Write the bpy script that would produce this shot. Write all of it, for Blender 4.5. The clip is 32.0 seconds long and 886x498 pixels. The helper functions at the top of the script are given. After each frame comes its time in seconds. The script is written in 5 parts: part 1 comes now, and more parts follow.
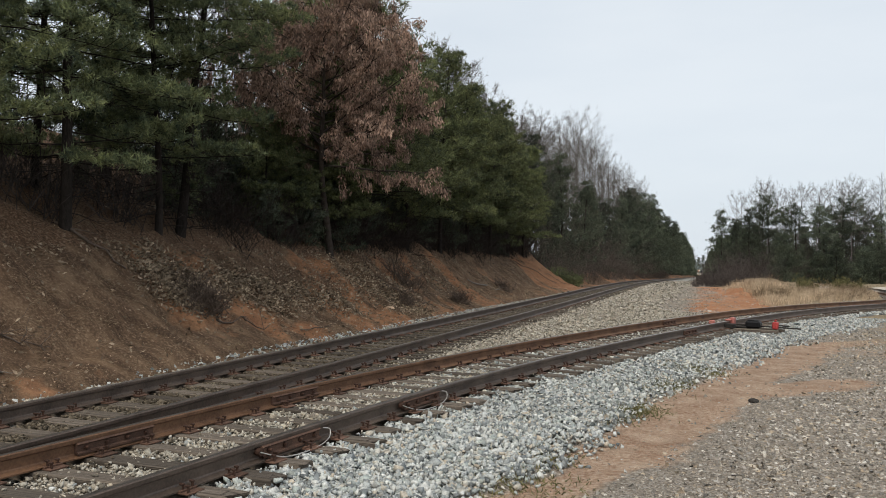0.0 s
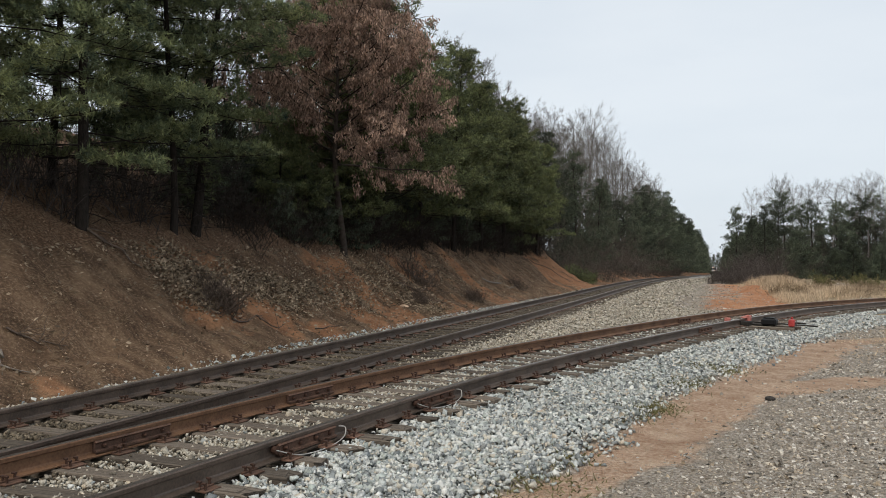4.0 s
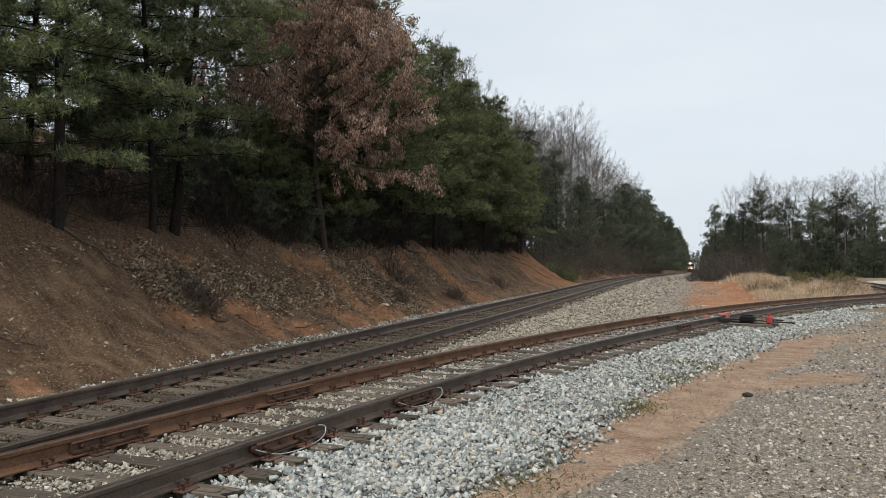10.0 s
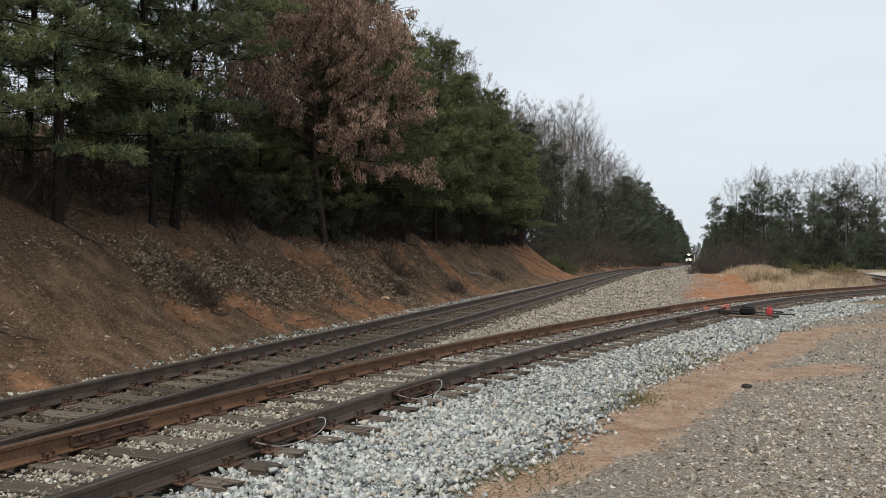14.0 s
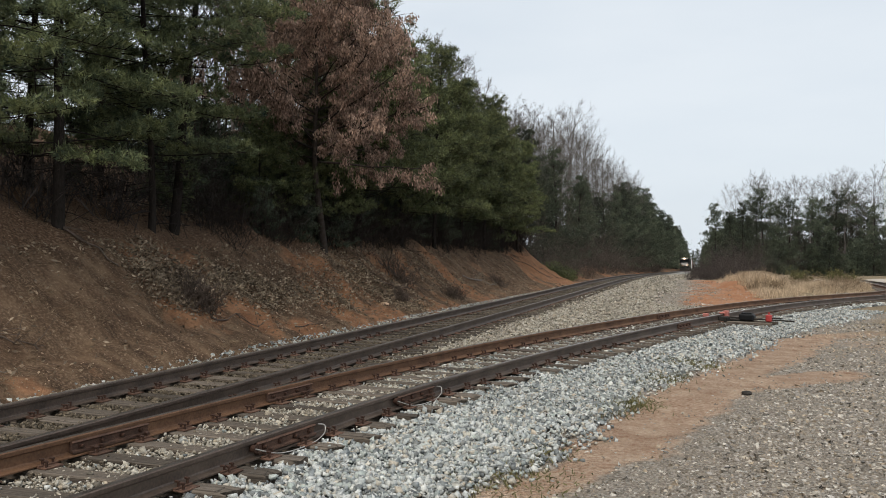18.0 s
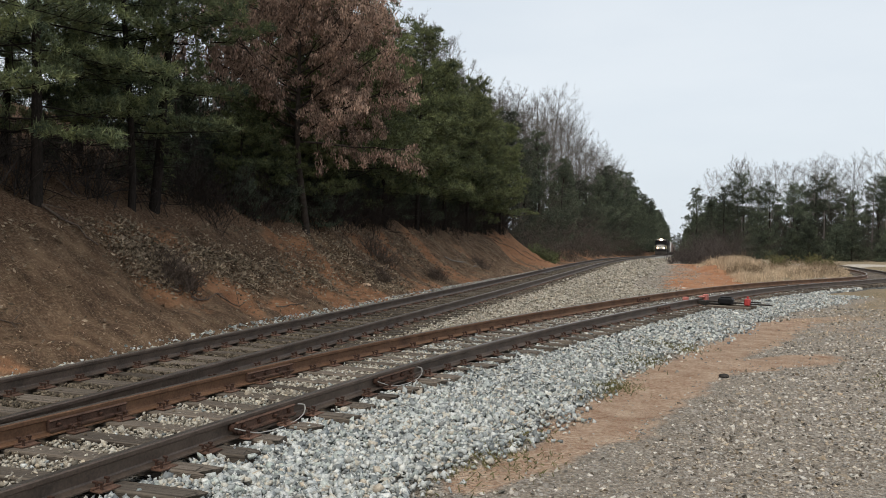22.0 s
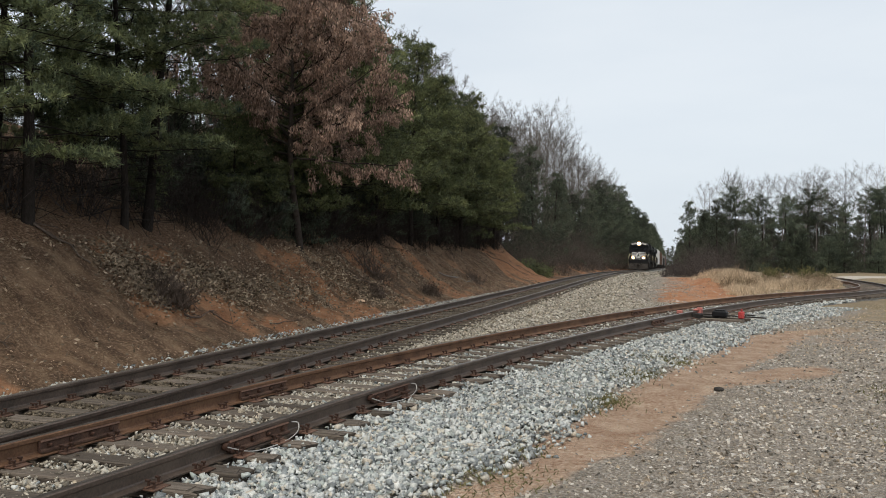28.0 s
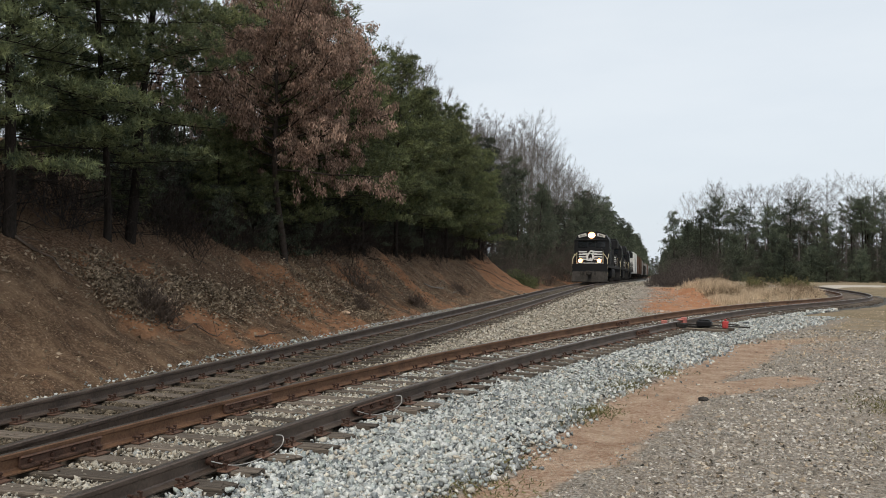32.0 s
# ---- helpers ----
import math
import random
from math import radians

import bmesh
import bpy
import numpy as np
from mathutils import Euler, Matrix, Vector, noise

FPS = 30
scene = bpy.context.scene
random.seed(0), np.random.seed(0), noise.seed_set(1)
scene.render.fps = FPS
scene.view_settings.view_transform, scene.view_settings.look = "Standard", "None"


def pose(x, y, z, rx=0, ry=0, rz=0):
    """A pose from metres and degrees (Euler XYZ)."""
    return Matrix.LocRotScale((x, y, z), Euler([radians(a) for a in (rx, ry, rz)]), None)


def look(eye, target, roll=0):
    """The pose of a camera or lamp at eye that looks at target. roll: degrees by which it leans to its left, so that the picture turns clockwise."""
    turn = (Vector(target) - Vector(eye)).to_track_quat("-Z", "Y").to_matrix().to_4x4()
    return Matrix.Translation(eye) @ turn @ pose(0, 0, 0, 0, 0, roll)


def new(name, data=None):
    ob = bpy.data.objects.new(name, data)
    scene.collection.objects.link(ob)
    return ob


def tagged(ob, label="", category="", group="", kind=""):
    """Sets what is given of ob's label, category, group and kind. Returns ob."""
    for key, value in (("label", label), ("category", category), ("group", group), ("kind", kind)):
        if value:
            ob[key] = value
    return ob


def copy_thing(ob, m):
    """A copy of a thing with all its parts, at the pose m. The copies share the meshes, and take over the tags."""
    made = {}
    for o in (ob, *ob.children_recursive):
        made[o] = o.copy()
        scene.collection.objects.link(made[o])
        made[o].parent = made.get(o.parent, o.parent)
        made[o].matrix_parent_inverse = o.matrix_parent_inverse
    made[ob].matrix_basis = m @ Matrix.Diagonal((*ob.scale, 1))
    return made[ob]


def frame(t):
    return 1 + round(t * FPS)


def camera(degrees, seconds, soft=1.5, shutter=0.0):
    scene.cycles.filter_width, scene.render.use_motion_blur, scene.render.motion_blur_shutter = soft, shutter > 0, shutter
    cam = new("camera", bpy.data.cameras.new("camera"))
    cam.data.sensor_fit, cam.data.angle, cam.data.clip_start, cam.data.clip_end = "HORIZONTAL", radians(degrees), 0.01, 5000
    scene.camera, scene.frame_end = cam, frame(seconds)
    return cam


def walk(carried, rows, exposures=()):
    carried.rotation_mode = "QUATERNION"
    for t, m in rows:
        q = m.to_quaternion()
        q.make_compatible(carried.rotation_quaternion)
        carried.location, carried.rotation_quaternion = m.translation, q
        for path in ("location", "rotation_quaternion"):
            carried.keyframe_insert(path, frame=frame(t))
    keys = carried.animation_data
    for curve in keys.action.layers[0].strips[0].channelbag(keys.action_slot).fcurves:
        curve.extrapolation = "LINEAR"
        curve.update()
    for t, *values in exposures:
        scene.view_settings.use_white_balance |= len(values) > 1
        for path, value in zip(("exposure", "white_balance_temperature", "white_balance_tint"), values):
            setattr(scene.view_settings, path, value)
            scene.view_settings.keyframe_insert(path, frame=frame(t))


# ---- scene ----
cam = camera(57.0, 32.0, soft=0.5)
PATH = [
    (0.0, pose(6.550, -0.000, 1.680, 90.550, -0.880, 19.050)),
    (0.5, pose(6.542, -0.001, 1.680, 90.692, -0.952, 19.236)),
    (1.0, pose(6.542, 0.002, 1.681, 90.901, -0.914, 19.369)),
    (1.5, pose(6.543, -0.008, 1.683, 90.890, -0.844, 19.515)),
    (2.0, pose(6.536, -0.006, 1.682, 90.577, -0.868, 19.867)),
    (2.5, pose(6.532, -0.006, 1.678, 90.353, -0.717, 20.152)),
    (3.0, pose(6.544, -0.009, 1.679, 90.523, -0.599, 20.115)),
    (3.5, pose(6.543, -0.004, 1.678, 90.439, -0.665, 19.988)),
    (5.5, pose(6.546, -0.006, 1.679, 90.426, -0.521, 20.007)),
    (6.0, pose(6.556, -0.009, 1.677, 90.392, -0.466, 19.510)),
    (6.5, pose(6.562, -0.006, 1.677, 90.340, -0.526, 19.045)),
    (7.0, pose(6.559, -0.005, 1.679, 90.444, -0.481, 18.944)),
    (7.5, pose(6.560, -0.007, 1.676, 90.645, -0.422, 19.238)),
    (8.0, pose(6.558, -0.009, 1.680, 90.643, -0.530, 19.285)),
    (8.5, pose(6.563, -0.005, 1.678, 90.605, -0.580, 18.986)),
    (9.0, pose(6.561, -0.003, 1.679, 90.380, -0.622, 18.729)),
    (9.5, pose(6.563, -0.008, 1.678, 90.280, -0.585, 18.663)),
    (10.0, pose(6.563, -0.004, 1.679, 90.319, -0.509, 18.701)),
    (10.5, pose(6.568, -0.007, 1.674, 90.207, -0.478, 18.770)),
    (11.0, pose(6.566, 0.001, 1.674, 89.700, -0.431, 18.708)),
    (11.5, pose(6.574, -0.005, 1.671, 89.545, -0.547, 18.470)),
    (12.0, pose(6.574, 0.003, 1.670, 89.766, -0.600, 18.208)),
    (12.5, pose(6.572, -0.002, 1.675, 89.739, -0.559, 18.414)),
    (13.0, pose(6.562, -0.004, 1.679, 89.537, -0.491, 18.875)),
    (13.5, pose(6.571, 0.007, 1.671, 89.665, -0.212, 19.247)),
    (14.0, pose(6.586, -0.006, 1.670, 89.851, -0.305, 18.759)),
    (14.5, pose(6.582, -0.007, 1.670, 89.584, -0.754, 18.492)),
    (16.5, pose(6.576, -0.003, 1.672, 89.849, 0.147, 18.617)),
    (17.0, pose(6.578, -0.007, 1.676, 90.047, 0.037, 18.842)),
    (17.5, pose(6.574, -0.023, 1.680, 90.130, -0.195, 18.903)),
    (18.0, pose(6.570, -0.010, 1.681, 90.238, -0.415, 18.682)),
    (18.5, pose(6.568, -0.007, 1.679, 90.310, -0.469, 18.503)),
    (19.0, pose(6.576, -0.003, 1.677, 90.342, -0.492, 18.176)),
    (19.5, pose(6.578, -0.012, 1.684, 90.509, -0.539, 17.969)),
    (20.0, pose(6.585, -0.017, 1.681, 90.492, -0.434, 17.874)),
    (20.5, pose(6.587, -0.012, 1.684, 90.205, -0.405, 17.738)),
    (21.0, pose(6.581, -0.003, 1.677, 89.975, -0.530, 17.419)),
    (21.5, pose(6.585, -0.008, 1.679, 89.819, -0.707, 17.534)),
    (22.0, pose(6.587, -0.004, 1.679, 88.963, -0.982, 17.489)),
    (22.5, pose(6.589, 0.021, 1.684, 89.374, -1.277, 16.841)),
    (23.0, pose(6.600, 0.018, 1.680, 89.464, -1.003, 17.167)),
    (23.5, pose(6.583, 0.018, 1.674, 89.455, -1.209, 17.623)),
    (24.0, pose(6.585, 0.004, 1.676, 89.505, -0.896, 17.357)),
    (24.5, pose(6.585, 0.012, 1.678, 89.371, -0.770, 17.063)),
    (25.0, pose(6.588, 0.011, 1.676, 89.584, -0.882, 17.153)),
    (25.5, pose(6.592, 0.009, 1.676, 90.152, -0.924, 17.073)),
    (27.5, pose(6.591, 0.010, 1.676, 90.061, -0.687, 16.973)),
    (28.0, pose(6.592, 0.005, 1.683, 90.037, -0.502, 17.064)),
    (28.5, pose(6.598, 0.008, 1.680, 90.052, -0.378, 16.942)),
    (29.0, pose(6.593, 0.015, 1.681, 90.174, -0.392, 16.603)),
    (29.5, pose(6.598, 0.005, 1.680, 90.343, -0.244, 16.447)),
    (30.0, pose(6.598, 0.009, 1.679, 90.452, -0.088, 16.401)),
    (30.5, pose(6.599, 0.005, 1.683, 90.518, 0.046, 16.400)),
    (31.0, pose(6.600, 0.008, 1.686, 90.705, -0.047, 16.306)),
    (31.5, pose(6.602, 0.005, 1.686, 90.804, -0.280, 16.096)),
    (32.0, pose(6.600, 0.005, 1.689, 90.814, -0.260, 16.044)),
]
walk(cam, PATH)

# ---------------- world and sun: high thin overcast ----------------
world = bpy.data.worlds.new("overcast")
scene.world = world
world.use_nodes = True
wn, wl = world.node_tree.nodes, world.node_tree.links
wn.clear()
w_out, w_bg = wn.new("ShaderNodeOutputWorld"), wn.new("ShaderNodeBackground")
w_sky, w_mix, w_noise, w_map = (wn.new("ShaderNodeTexSky"), wn.new("ShaderNodeMixRGB"), wn.new("ShaderNodeTexNoise"), wn.new("ShaderNodeMapping"))
w_co, w_cloud, w_bright = wn.new("ShaderNodeTexCoord"), wn.new("ShaderNodeValToRGB"), wn.new("ShaderNodeMixRGB")
w_sky.sky_type, w_sky.sun_disc = "NISHITA", False
w_sky.sun_elevation, w_sky.sun_rotation = radians(51), radians(181)
w_sky.air_density, w_sky.dust_density = 1.0, 2.0
w_bright.blend_type, w_bright.inputs[0].default_value = "MULTIPLY", 1.0
w_bright.inputs[2].default_value = (0.10, 0.10, 0.10, 1)
w_map.inputs["Scale"].default_value = (1.0, 1.0, 3.5)
w_noise.inputs["Scale"].default_value, w_noise.inputs["Detail"].default_value = 2.2, 5.0
w_cloud.color_ramp.elements[0].color, w_cloud.color_ramp.elements[1].color = (0.76, 0.83, 0.90, 1), (0.83, 0.89, 0.945, 1)
w_cloud.color_ramp.elements[0].position, w_cloud.color_ramp.elements[1].position = 0.36, 0.62
w_mix.inputs[0].default_value = 0.9
w_bg.inputs["Strength"].default_value = 1.0
wl.new(w_co.outputs["Generated"], w_map.inputs["Vector"])
wl.new(w_map.outputs[0], w_noise.inputs["Vector"])
wl.new(w_noise.outputs["Fac"], w_cloud.inputs[0])
wl.new(w_sky.outputs[0], w_bright.inputs[1])
wl.new(w_bright.outputs[0], w_mix.inputs[1])
wl.new(w_cloud.outputs[0], w_mix.inputs[2])
wl.new(w_mix.outputs[0], w_bg.inputs["Color"])
wl.new(w_bg.outputs[0], w_out.inputs["Surface"])

sun = new("sun", bpy.data.lights.new("sun", "SUN"))
sun.data.energy, sun.data.angle, sun.data.color = 2.0, radians(30), (1.0, 0.91, 0.78)
sun.matrix_world = look((-1, -38, 48), (0, 0, 0))


# ---------------- materials ----------------
def shade(name, dark, light, scale=8.0, rough=0.8, metal=0.0, bump=0.3, fine=60.0, spec=0.3, vary=0.0, island=0.0, stretch=(1, 1, 1), through_light=0.0, depth=0.01, tints=()):
    """Two-scale mottled surface: large stains, fine grain with relief."""
    m = bpy.data.materials.new(name)
    m.use_nodes = True
    n, l = m.node_tree.nodes, m.node_tree.links
    b = n["Principled BSDF"]
    co, mp = n.new("ShaderNodeTexCoord"), n.new("ShaderNodeMapping")
    mp.inputs["Scale"].default_value = stretch
    l.new(co.outputs["Object"], mp.inputs["Vector"])
    big, small = n.new("ShaderNodeTexNoise"), n.new("ShaderNodeTexNoise")
    big.inputs["Scale"].default_value, big.inputs["Detail"].default_value = scale, 6
    small.inputs["Scale"].default_value, small.inputs["Detail"].default_value = fine, 4
    l.new(mp.outputs[0], big.inputs["Vector"])
    l.new(mp.outputs[0], small.inputs["Vector"])
    add = n.new("ShaderNodeMath")
    add.operation = "MULTIPLY_ADD"
    add.inputs[1].default_value = 0.45
    l.new(small.outputs["Fac"], add.inputs[0])
    sc = n.new("ShaderNodeMath")
    sc.operation = "MULTIPLY"
    sc.inputs[1].default_value = 0.55
    l.new(big.outputs["Fac"], sc.inputs[0])
    l.new(sc.outputs[0], add.inputs[2])
    ramp_ = n.new("ShaderNodeValToRGB")
    ramp_.color_ramp.elements[0].position, ramp_.color_ramp.elements[1].position = 0.34, 0.66
    ramp_.color_ramp.elements[0].color, ramp_.color_ramp.elements[1].color = (*dark, 1), (*light, 1)
    l.new(add.outputs[0], ramp_.inputs[0])
    col = ramp_.outputs[0]
    for amount, src in ((vary, "obj"), (island, "isl")):
        if amount:
            info = n.new("ShaderNodeObjectInfo" if src == "obj" else "ShaderNodeNewGeometry")
            rnd = info.outputs["Random" if src == "obj" else "Random Per Island"]
            mr = n.new("ShaderNodeMapRange")
            mr.inputs["To Min"].default_value, mr.inputs["To Max"].default_value = 1 - amount, 1 + amount
            l.new(rnd, mr.inputs["Value"])
            hsv = n.new("ShaderNodeHueSaturation")
            l.new(mr.outputs[0], hsv.inputs["Value"])
            l.new(col, hsv.inputs["Color"])
            col = hsv.outputs[0]
    if tints:                             # each piece its own tint
        geo, pick, mul = n.new("ShaderNodeNewGeometry"), n.new("ShaderNodeValToRGB"), n.new("ShaderNodeMixRGB")
        e = pick.color_ramp.elements
        e[0].position, e[0].color, e[1].position, e[1].color = 0.0, (*tints[0], 1), 1.0, (*tints[-1], 1)
        for i, c in enumerate(tints[1:-1]):
            e.new((i + 1) / (len(tints) - 1)).color = (*c, 1)
        mul.blend_type, mul.inputs[0].default_value = "MULTIPLY", 1.0
        l.new(geo.outputs["Random Per Island"], pick.inputs[0])
        l.new(col, mul.inputs[1])
        l.new(pick.outputs[0], mul.inputs[2])
        col = mul.outputs[0]
    l.new(col, b.inputs["Base Color"])
    b.inputs["Roughness"].default_value, b.inputs["Metallic"].default_value = rough, metal
    b.inputs["Specular IOR Level"].default_value = spec
    if bump:
        bp = n.new("ShaderNodeBump")
        bp.inputs["Strength"].default_value, bp.inputs["Distance"].default_value = bump, depth
        l.new(add.outputs[0], bp.inputs["Height"])
        l.new(bp.outputs[0], b.inputs["Normal"])
    if through_light:
        tr, mx = n.new("ShaderNodeBsdfTranslucent"), n.new("ShaderNodeMixShader")
        l.new(col, tr.inputs["Color"])
        mx.inputs[0].default_value = through_light
        l.new(b.outputs[0], mx.inputs[1])
        l.new(tr.outputs[0], mx.inputs[2])
        l.new(mx.outputs[0], n["Material Output"].inputs["Surface"])
    return m


def glow(name, color, strength):
    m = bpy.data.materials.new(name)
    m.use_nodes = True
    b = m.node_tree.nodes["Principled BSDF"]
    b.inputs["Base Color"].default_value = (*color, 1)
    b.inputs["Emission Color"].default_value, b.inputs["Emission Strength"].default_value = (*color, 1), strength
    return m


M_RAIL = shade("dark_steel", (0.052, 0.038, 0.030), (0.145, 0.106, 0.082), 3, 0.5, 0.25, 0.2, 40, 0.4)
M_RAIL_RUST = shade("rusted_steel", (0.080, 0.040, 0.023), (0.225, 0.122, 0.068), 3, 0.62, 0.2, 0.25, 40, 0.35)
M_HEAD = shade("worn_rail_head", (0.10, 0.085, 0.075), (0.22, 0.19, 0.17), 4, 0.38, 0.7, 0.08, 60, 0.5)
M_PLATE = shade("rusty_plate", (0.055, 0.033, 0.025), (0.160, 0.090, 0.062), 9, 0.8, 0.1, 0.4, 70, 0.25, vary=0.3)
M_SPIKE = shade("rusty_spike", (0.03, 0.017, 0.012), (0.09, 0.045, 0.03), 30, 0.75, 0.15, 0.3, 90)
M_TIE = shade("weathered_tie", (0.045, 0.037, 0.031), (0.205, 0.170, 0.137), 5, 0.9, 0, 0.9, 30, 0.15, vary=0.35, stretch=(0.5, 8, 8), depth=0.02)
M_TIE_DARK = shade("creosoted_tie", (0.036, 0.030, 0.025), (0.150, 0.127, 0.103), 5, 0.9, 0, 0.9, 30, 0.15, vary=0.3, stretch=(0.5, 8, 8), depth=0.02)
M_STONE = shade("pale_ballast", (0.36, 0.365, 0.36), (0.80, 0.805, 0.79), 14, 0.85, 0, 0.4, 90, 0.3, tints=((0.22, 0.235, 0.24), (0.48, 0.51, 0.52), (0.78, 0.80, 0.79), (1.05, 1.05, 1.03), (0.62, 0.68, 0.64), (1.05, 1.04, 1.0), (0.85, 0.87, 0.86), (0.50, 0.55, 0.54), (0.34, 0.36, 0.37), (0.92, 0.87, 0.77), (0.80, 0.68, 0.55)))
M_STONE_TAN = shade("dusty_ballast", (0.30, 0.28, 0.25), (0.70, 0.67, 0.615), 14, 0.9, 0, 0.4, 90, 0.2, tints=((0.30, 0.28, 0.25), (0.55, 0.52, 0.47), (0.9, 0.88, 0.82), (1.0, 0.98, 0.92), (0.42, 0.39, 0.34), (0.7, 0.64, 0.55), (1.0, 0.97, 0.9), (0.9, 0.80, 0.66)))
M_GRAVEL = shade("grey_gravel", (0.28, 0.268, 0.245), (0.68, 0.655, 0.61), 14, 0.9, 0, 0.4, 90, 0.2, tints=((0.34, 0.32, 0.29), (0.56, 0.53, 0.49), (0.72, 0.68, 0.66), (1.25, 1.22, 1.18), (0.86, 0.72, 0.56), (0.36, 0.34, 0.32), (1.0, 0.95, 0.88)))
M_CLOD = shade("soil_clods", (0.13, 0.085, 0.055), (0.50, 0.37, 0.26), 12, 0.95, 0, 0.4, 60, 0.1, island=0.5)
M_BARK_PINE = shade("pine_bark", (0.013, 0.011, 0.0095), (0.044, 0.036, 0.031), 9, 0.95, 0, 0.8, 40, 0.1, stretch=(3, 3, 0.8), depth=0.03)
M_BARK_GREY = shade("grey_bark", (0.085, 0.077, 0.072), (0.22, 0.20, 0.185), 9, 0.95, 0, 0.4, 40, 0.1, vary=0.25, stretch=(3, 3, 0.8))
M_BARK_PALE = shade("pale_bark", (0.16, 0.14, 0.12), (0.36, 0.32, 0.28), 9, 0.95, 0, 0.4, 40, 0.1, vary=0.2, stretch=(3, 3, 0.8))
M_NEEDLE = shade("pine_needles", (0.034, 0.058, 0.048), (0.29, 0.315, 0.14), 1.5, 0.7, 0, 0, 5, 0.25, vary=0.2, island=0.5, through_light=0.34)
M_CEDAR = shade("cedar_foliage", (0.032, 0.050, 0.034), (0.215, 0.230, 0.096), 1.4, 0.75, 0, 0, 5, 0.25, vary=0.2, island=0.5, through_light=0.26)
# greyer than the other needles: distance haze put into the base colour
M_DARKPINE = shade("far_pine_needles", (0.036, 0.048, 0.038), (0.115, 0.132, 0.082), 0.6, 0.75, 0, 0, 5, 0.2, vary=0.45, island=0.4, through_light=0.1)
M_OAKLEAF = shade("dead_oak_leaves", (0.135, 0.092, 0.072), (0.50, 0.352, 0.272), 1.2, 0.8, 0, 0, 6, 0.2, island=0.55, through_light=0.35)
M_LITTER = shade("dry_leaf_litter", (0.095, 0.068, 0.047), (0.40, 0.315, 0.225), 3, 0.9, 0, 0, 9, 0.15, island=0.6)
M_STRAW = shade("straw_grass", (0.34, 0.25, 0.165), (0.76, 0.61, 0.44), 2, 0.9, 0, 0, 9, 0.15, island=0.4, through_light=0.2)
M_STRAW_DULL = shade("withered_grass", (0.12, 0.085, 0.055), (0.36, 0.27, 0.18), 2, 0.9, 0, 0, 9, 0.15, island=0.4, through_light=0.15)
M_GRASS = shade("green_weeds", (0.075, 0.080, 0.032), (0.23, 0.205, 0.10), 3, 0.85, 0, 0, 9, 0.15, island=0.4, through_light=0.2)
M_BARK_DARK = shade("dark_wood_stems", (0.020, 0.016, 0.013), (0.065, 0.052, 0.044), 9, 0.95, 0, 0.3, 40, 0.1, vary=0.2)
M_MAINBED = shade("blackened_ballast", (0.07, 0.058, 0.045), (0.22, 0.19, 0.15), 14, 0.9, 0, 0.4, 90, 0.2, tints=((0.4, 0.38, 0.34), (0.7, 0.66, 0.6), (1.0, 0.96, 0.9), (1.5, 1.45, 1.35), (0.6, 0.55, 0.48)))
M_TWIG = shade("dry_twigs", (0.06, 0.045, 0.036), (0.17, 0.13, 0.105), 6, 0.95, 0, 0, 30, 0.1, island=0.3)
M_THICKET = shade("grey_brown_thicket", (0.050, 0.041, 0.035), (0.135, 0.112, 0.096), 0.5, 0.95, 0, 0, 20, 0.1, island=0.35)
M_BRUSH = shade("grey_brush", (0.036, 0.030, 0.028), (0.105, 0.088, 0.080), 3, 0.95, 0, 0, 20, 0.1, island=0.4)
M_BLACK = shade("black_paint", (0.004, 0.004, 0.005), (0.011, 0.011, 0.012), 2, 0.5, 0, 0.05, 30, 0.25)
M_GRIME = shade("grimy_underframe", (0.014, 0.013, 0.012), (0.058, 0.052, 0.046), 4, 0.8, 0.1, 0.2, 30, 0.2)
M_WHITE = shade("white_paint", (0.55, 0.55, 0.54), (0.78, 0.78, 0.77), 3, 0.5, 0, 0.05, 30, 0.4)
M_YELLOWISH = shade("pale_handrail", (0.42, 0.36, 0.22), (0.62, 0.55, 0.38), 5, 0.5, 0, 0.05, 30, 0.4)
M_WINDOW = shade("dark_glass", (0.010, 0.012, 0.014), (0.02, 0.023, 0.026), 2, 0.06, 0, 0, 5, 0.6)
M_BROWNCAR = shade("brown_boxcar", (0.085, 0.045, 0.030), (0.17, 0.095, 0.062), 2, 0.75, 0, 0.15, 25, 0.25, stretch=(1, 1, 0.3))
M_GREYCAR = shade("grey_hopper", (0.17, 0.165, 0.16), (0.31, 0.30, 0.29), 2, 0.75, 0, 0.15, 25, 0.25, stretch=(1, 1, 0.3))
M_RED = shade("red_paint", (0.30, 0.030, 0.030), (0.50, 0.07, 0.065), 9, 0.6, 0, 0.2, 40, 0.3)
M_ORANGE = shade("faded_red_paint", (0.34, 0.10, 0.085), (0.52, 0.21, 0.17), 9, 0.7, 0, 0.2, 40, 0.3)
M_WIRE = shade("bond_wire", (0.30, 0.29, 0.27), (0.50, 0.48, 0.45), 12, 0.5, 0.4, 0, 30)
M_HEADLIGHT = glow("headlight_glow", (1.0, 0.86, 0.66), 90.0)
M_DITCH = glow("ditch_light_glow", (1.0, 0.78, 0.50), 60.0)
# orange emission that imitates lens glare round the train's lamps
M_WARMRING = glow("warm_glare", (1.0, 0.40, 0.15), 3.0)
M_BOARD = glow("number_board", (0.34, 0.32, 0.29), 0.40)


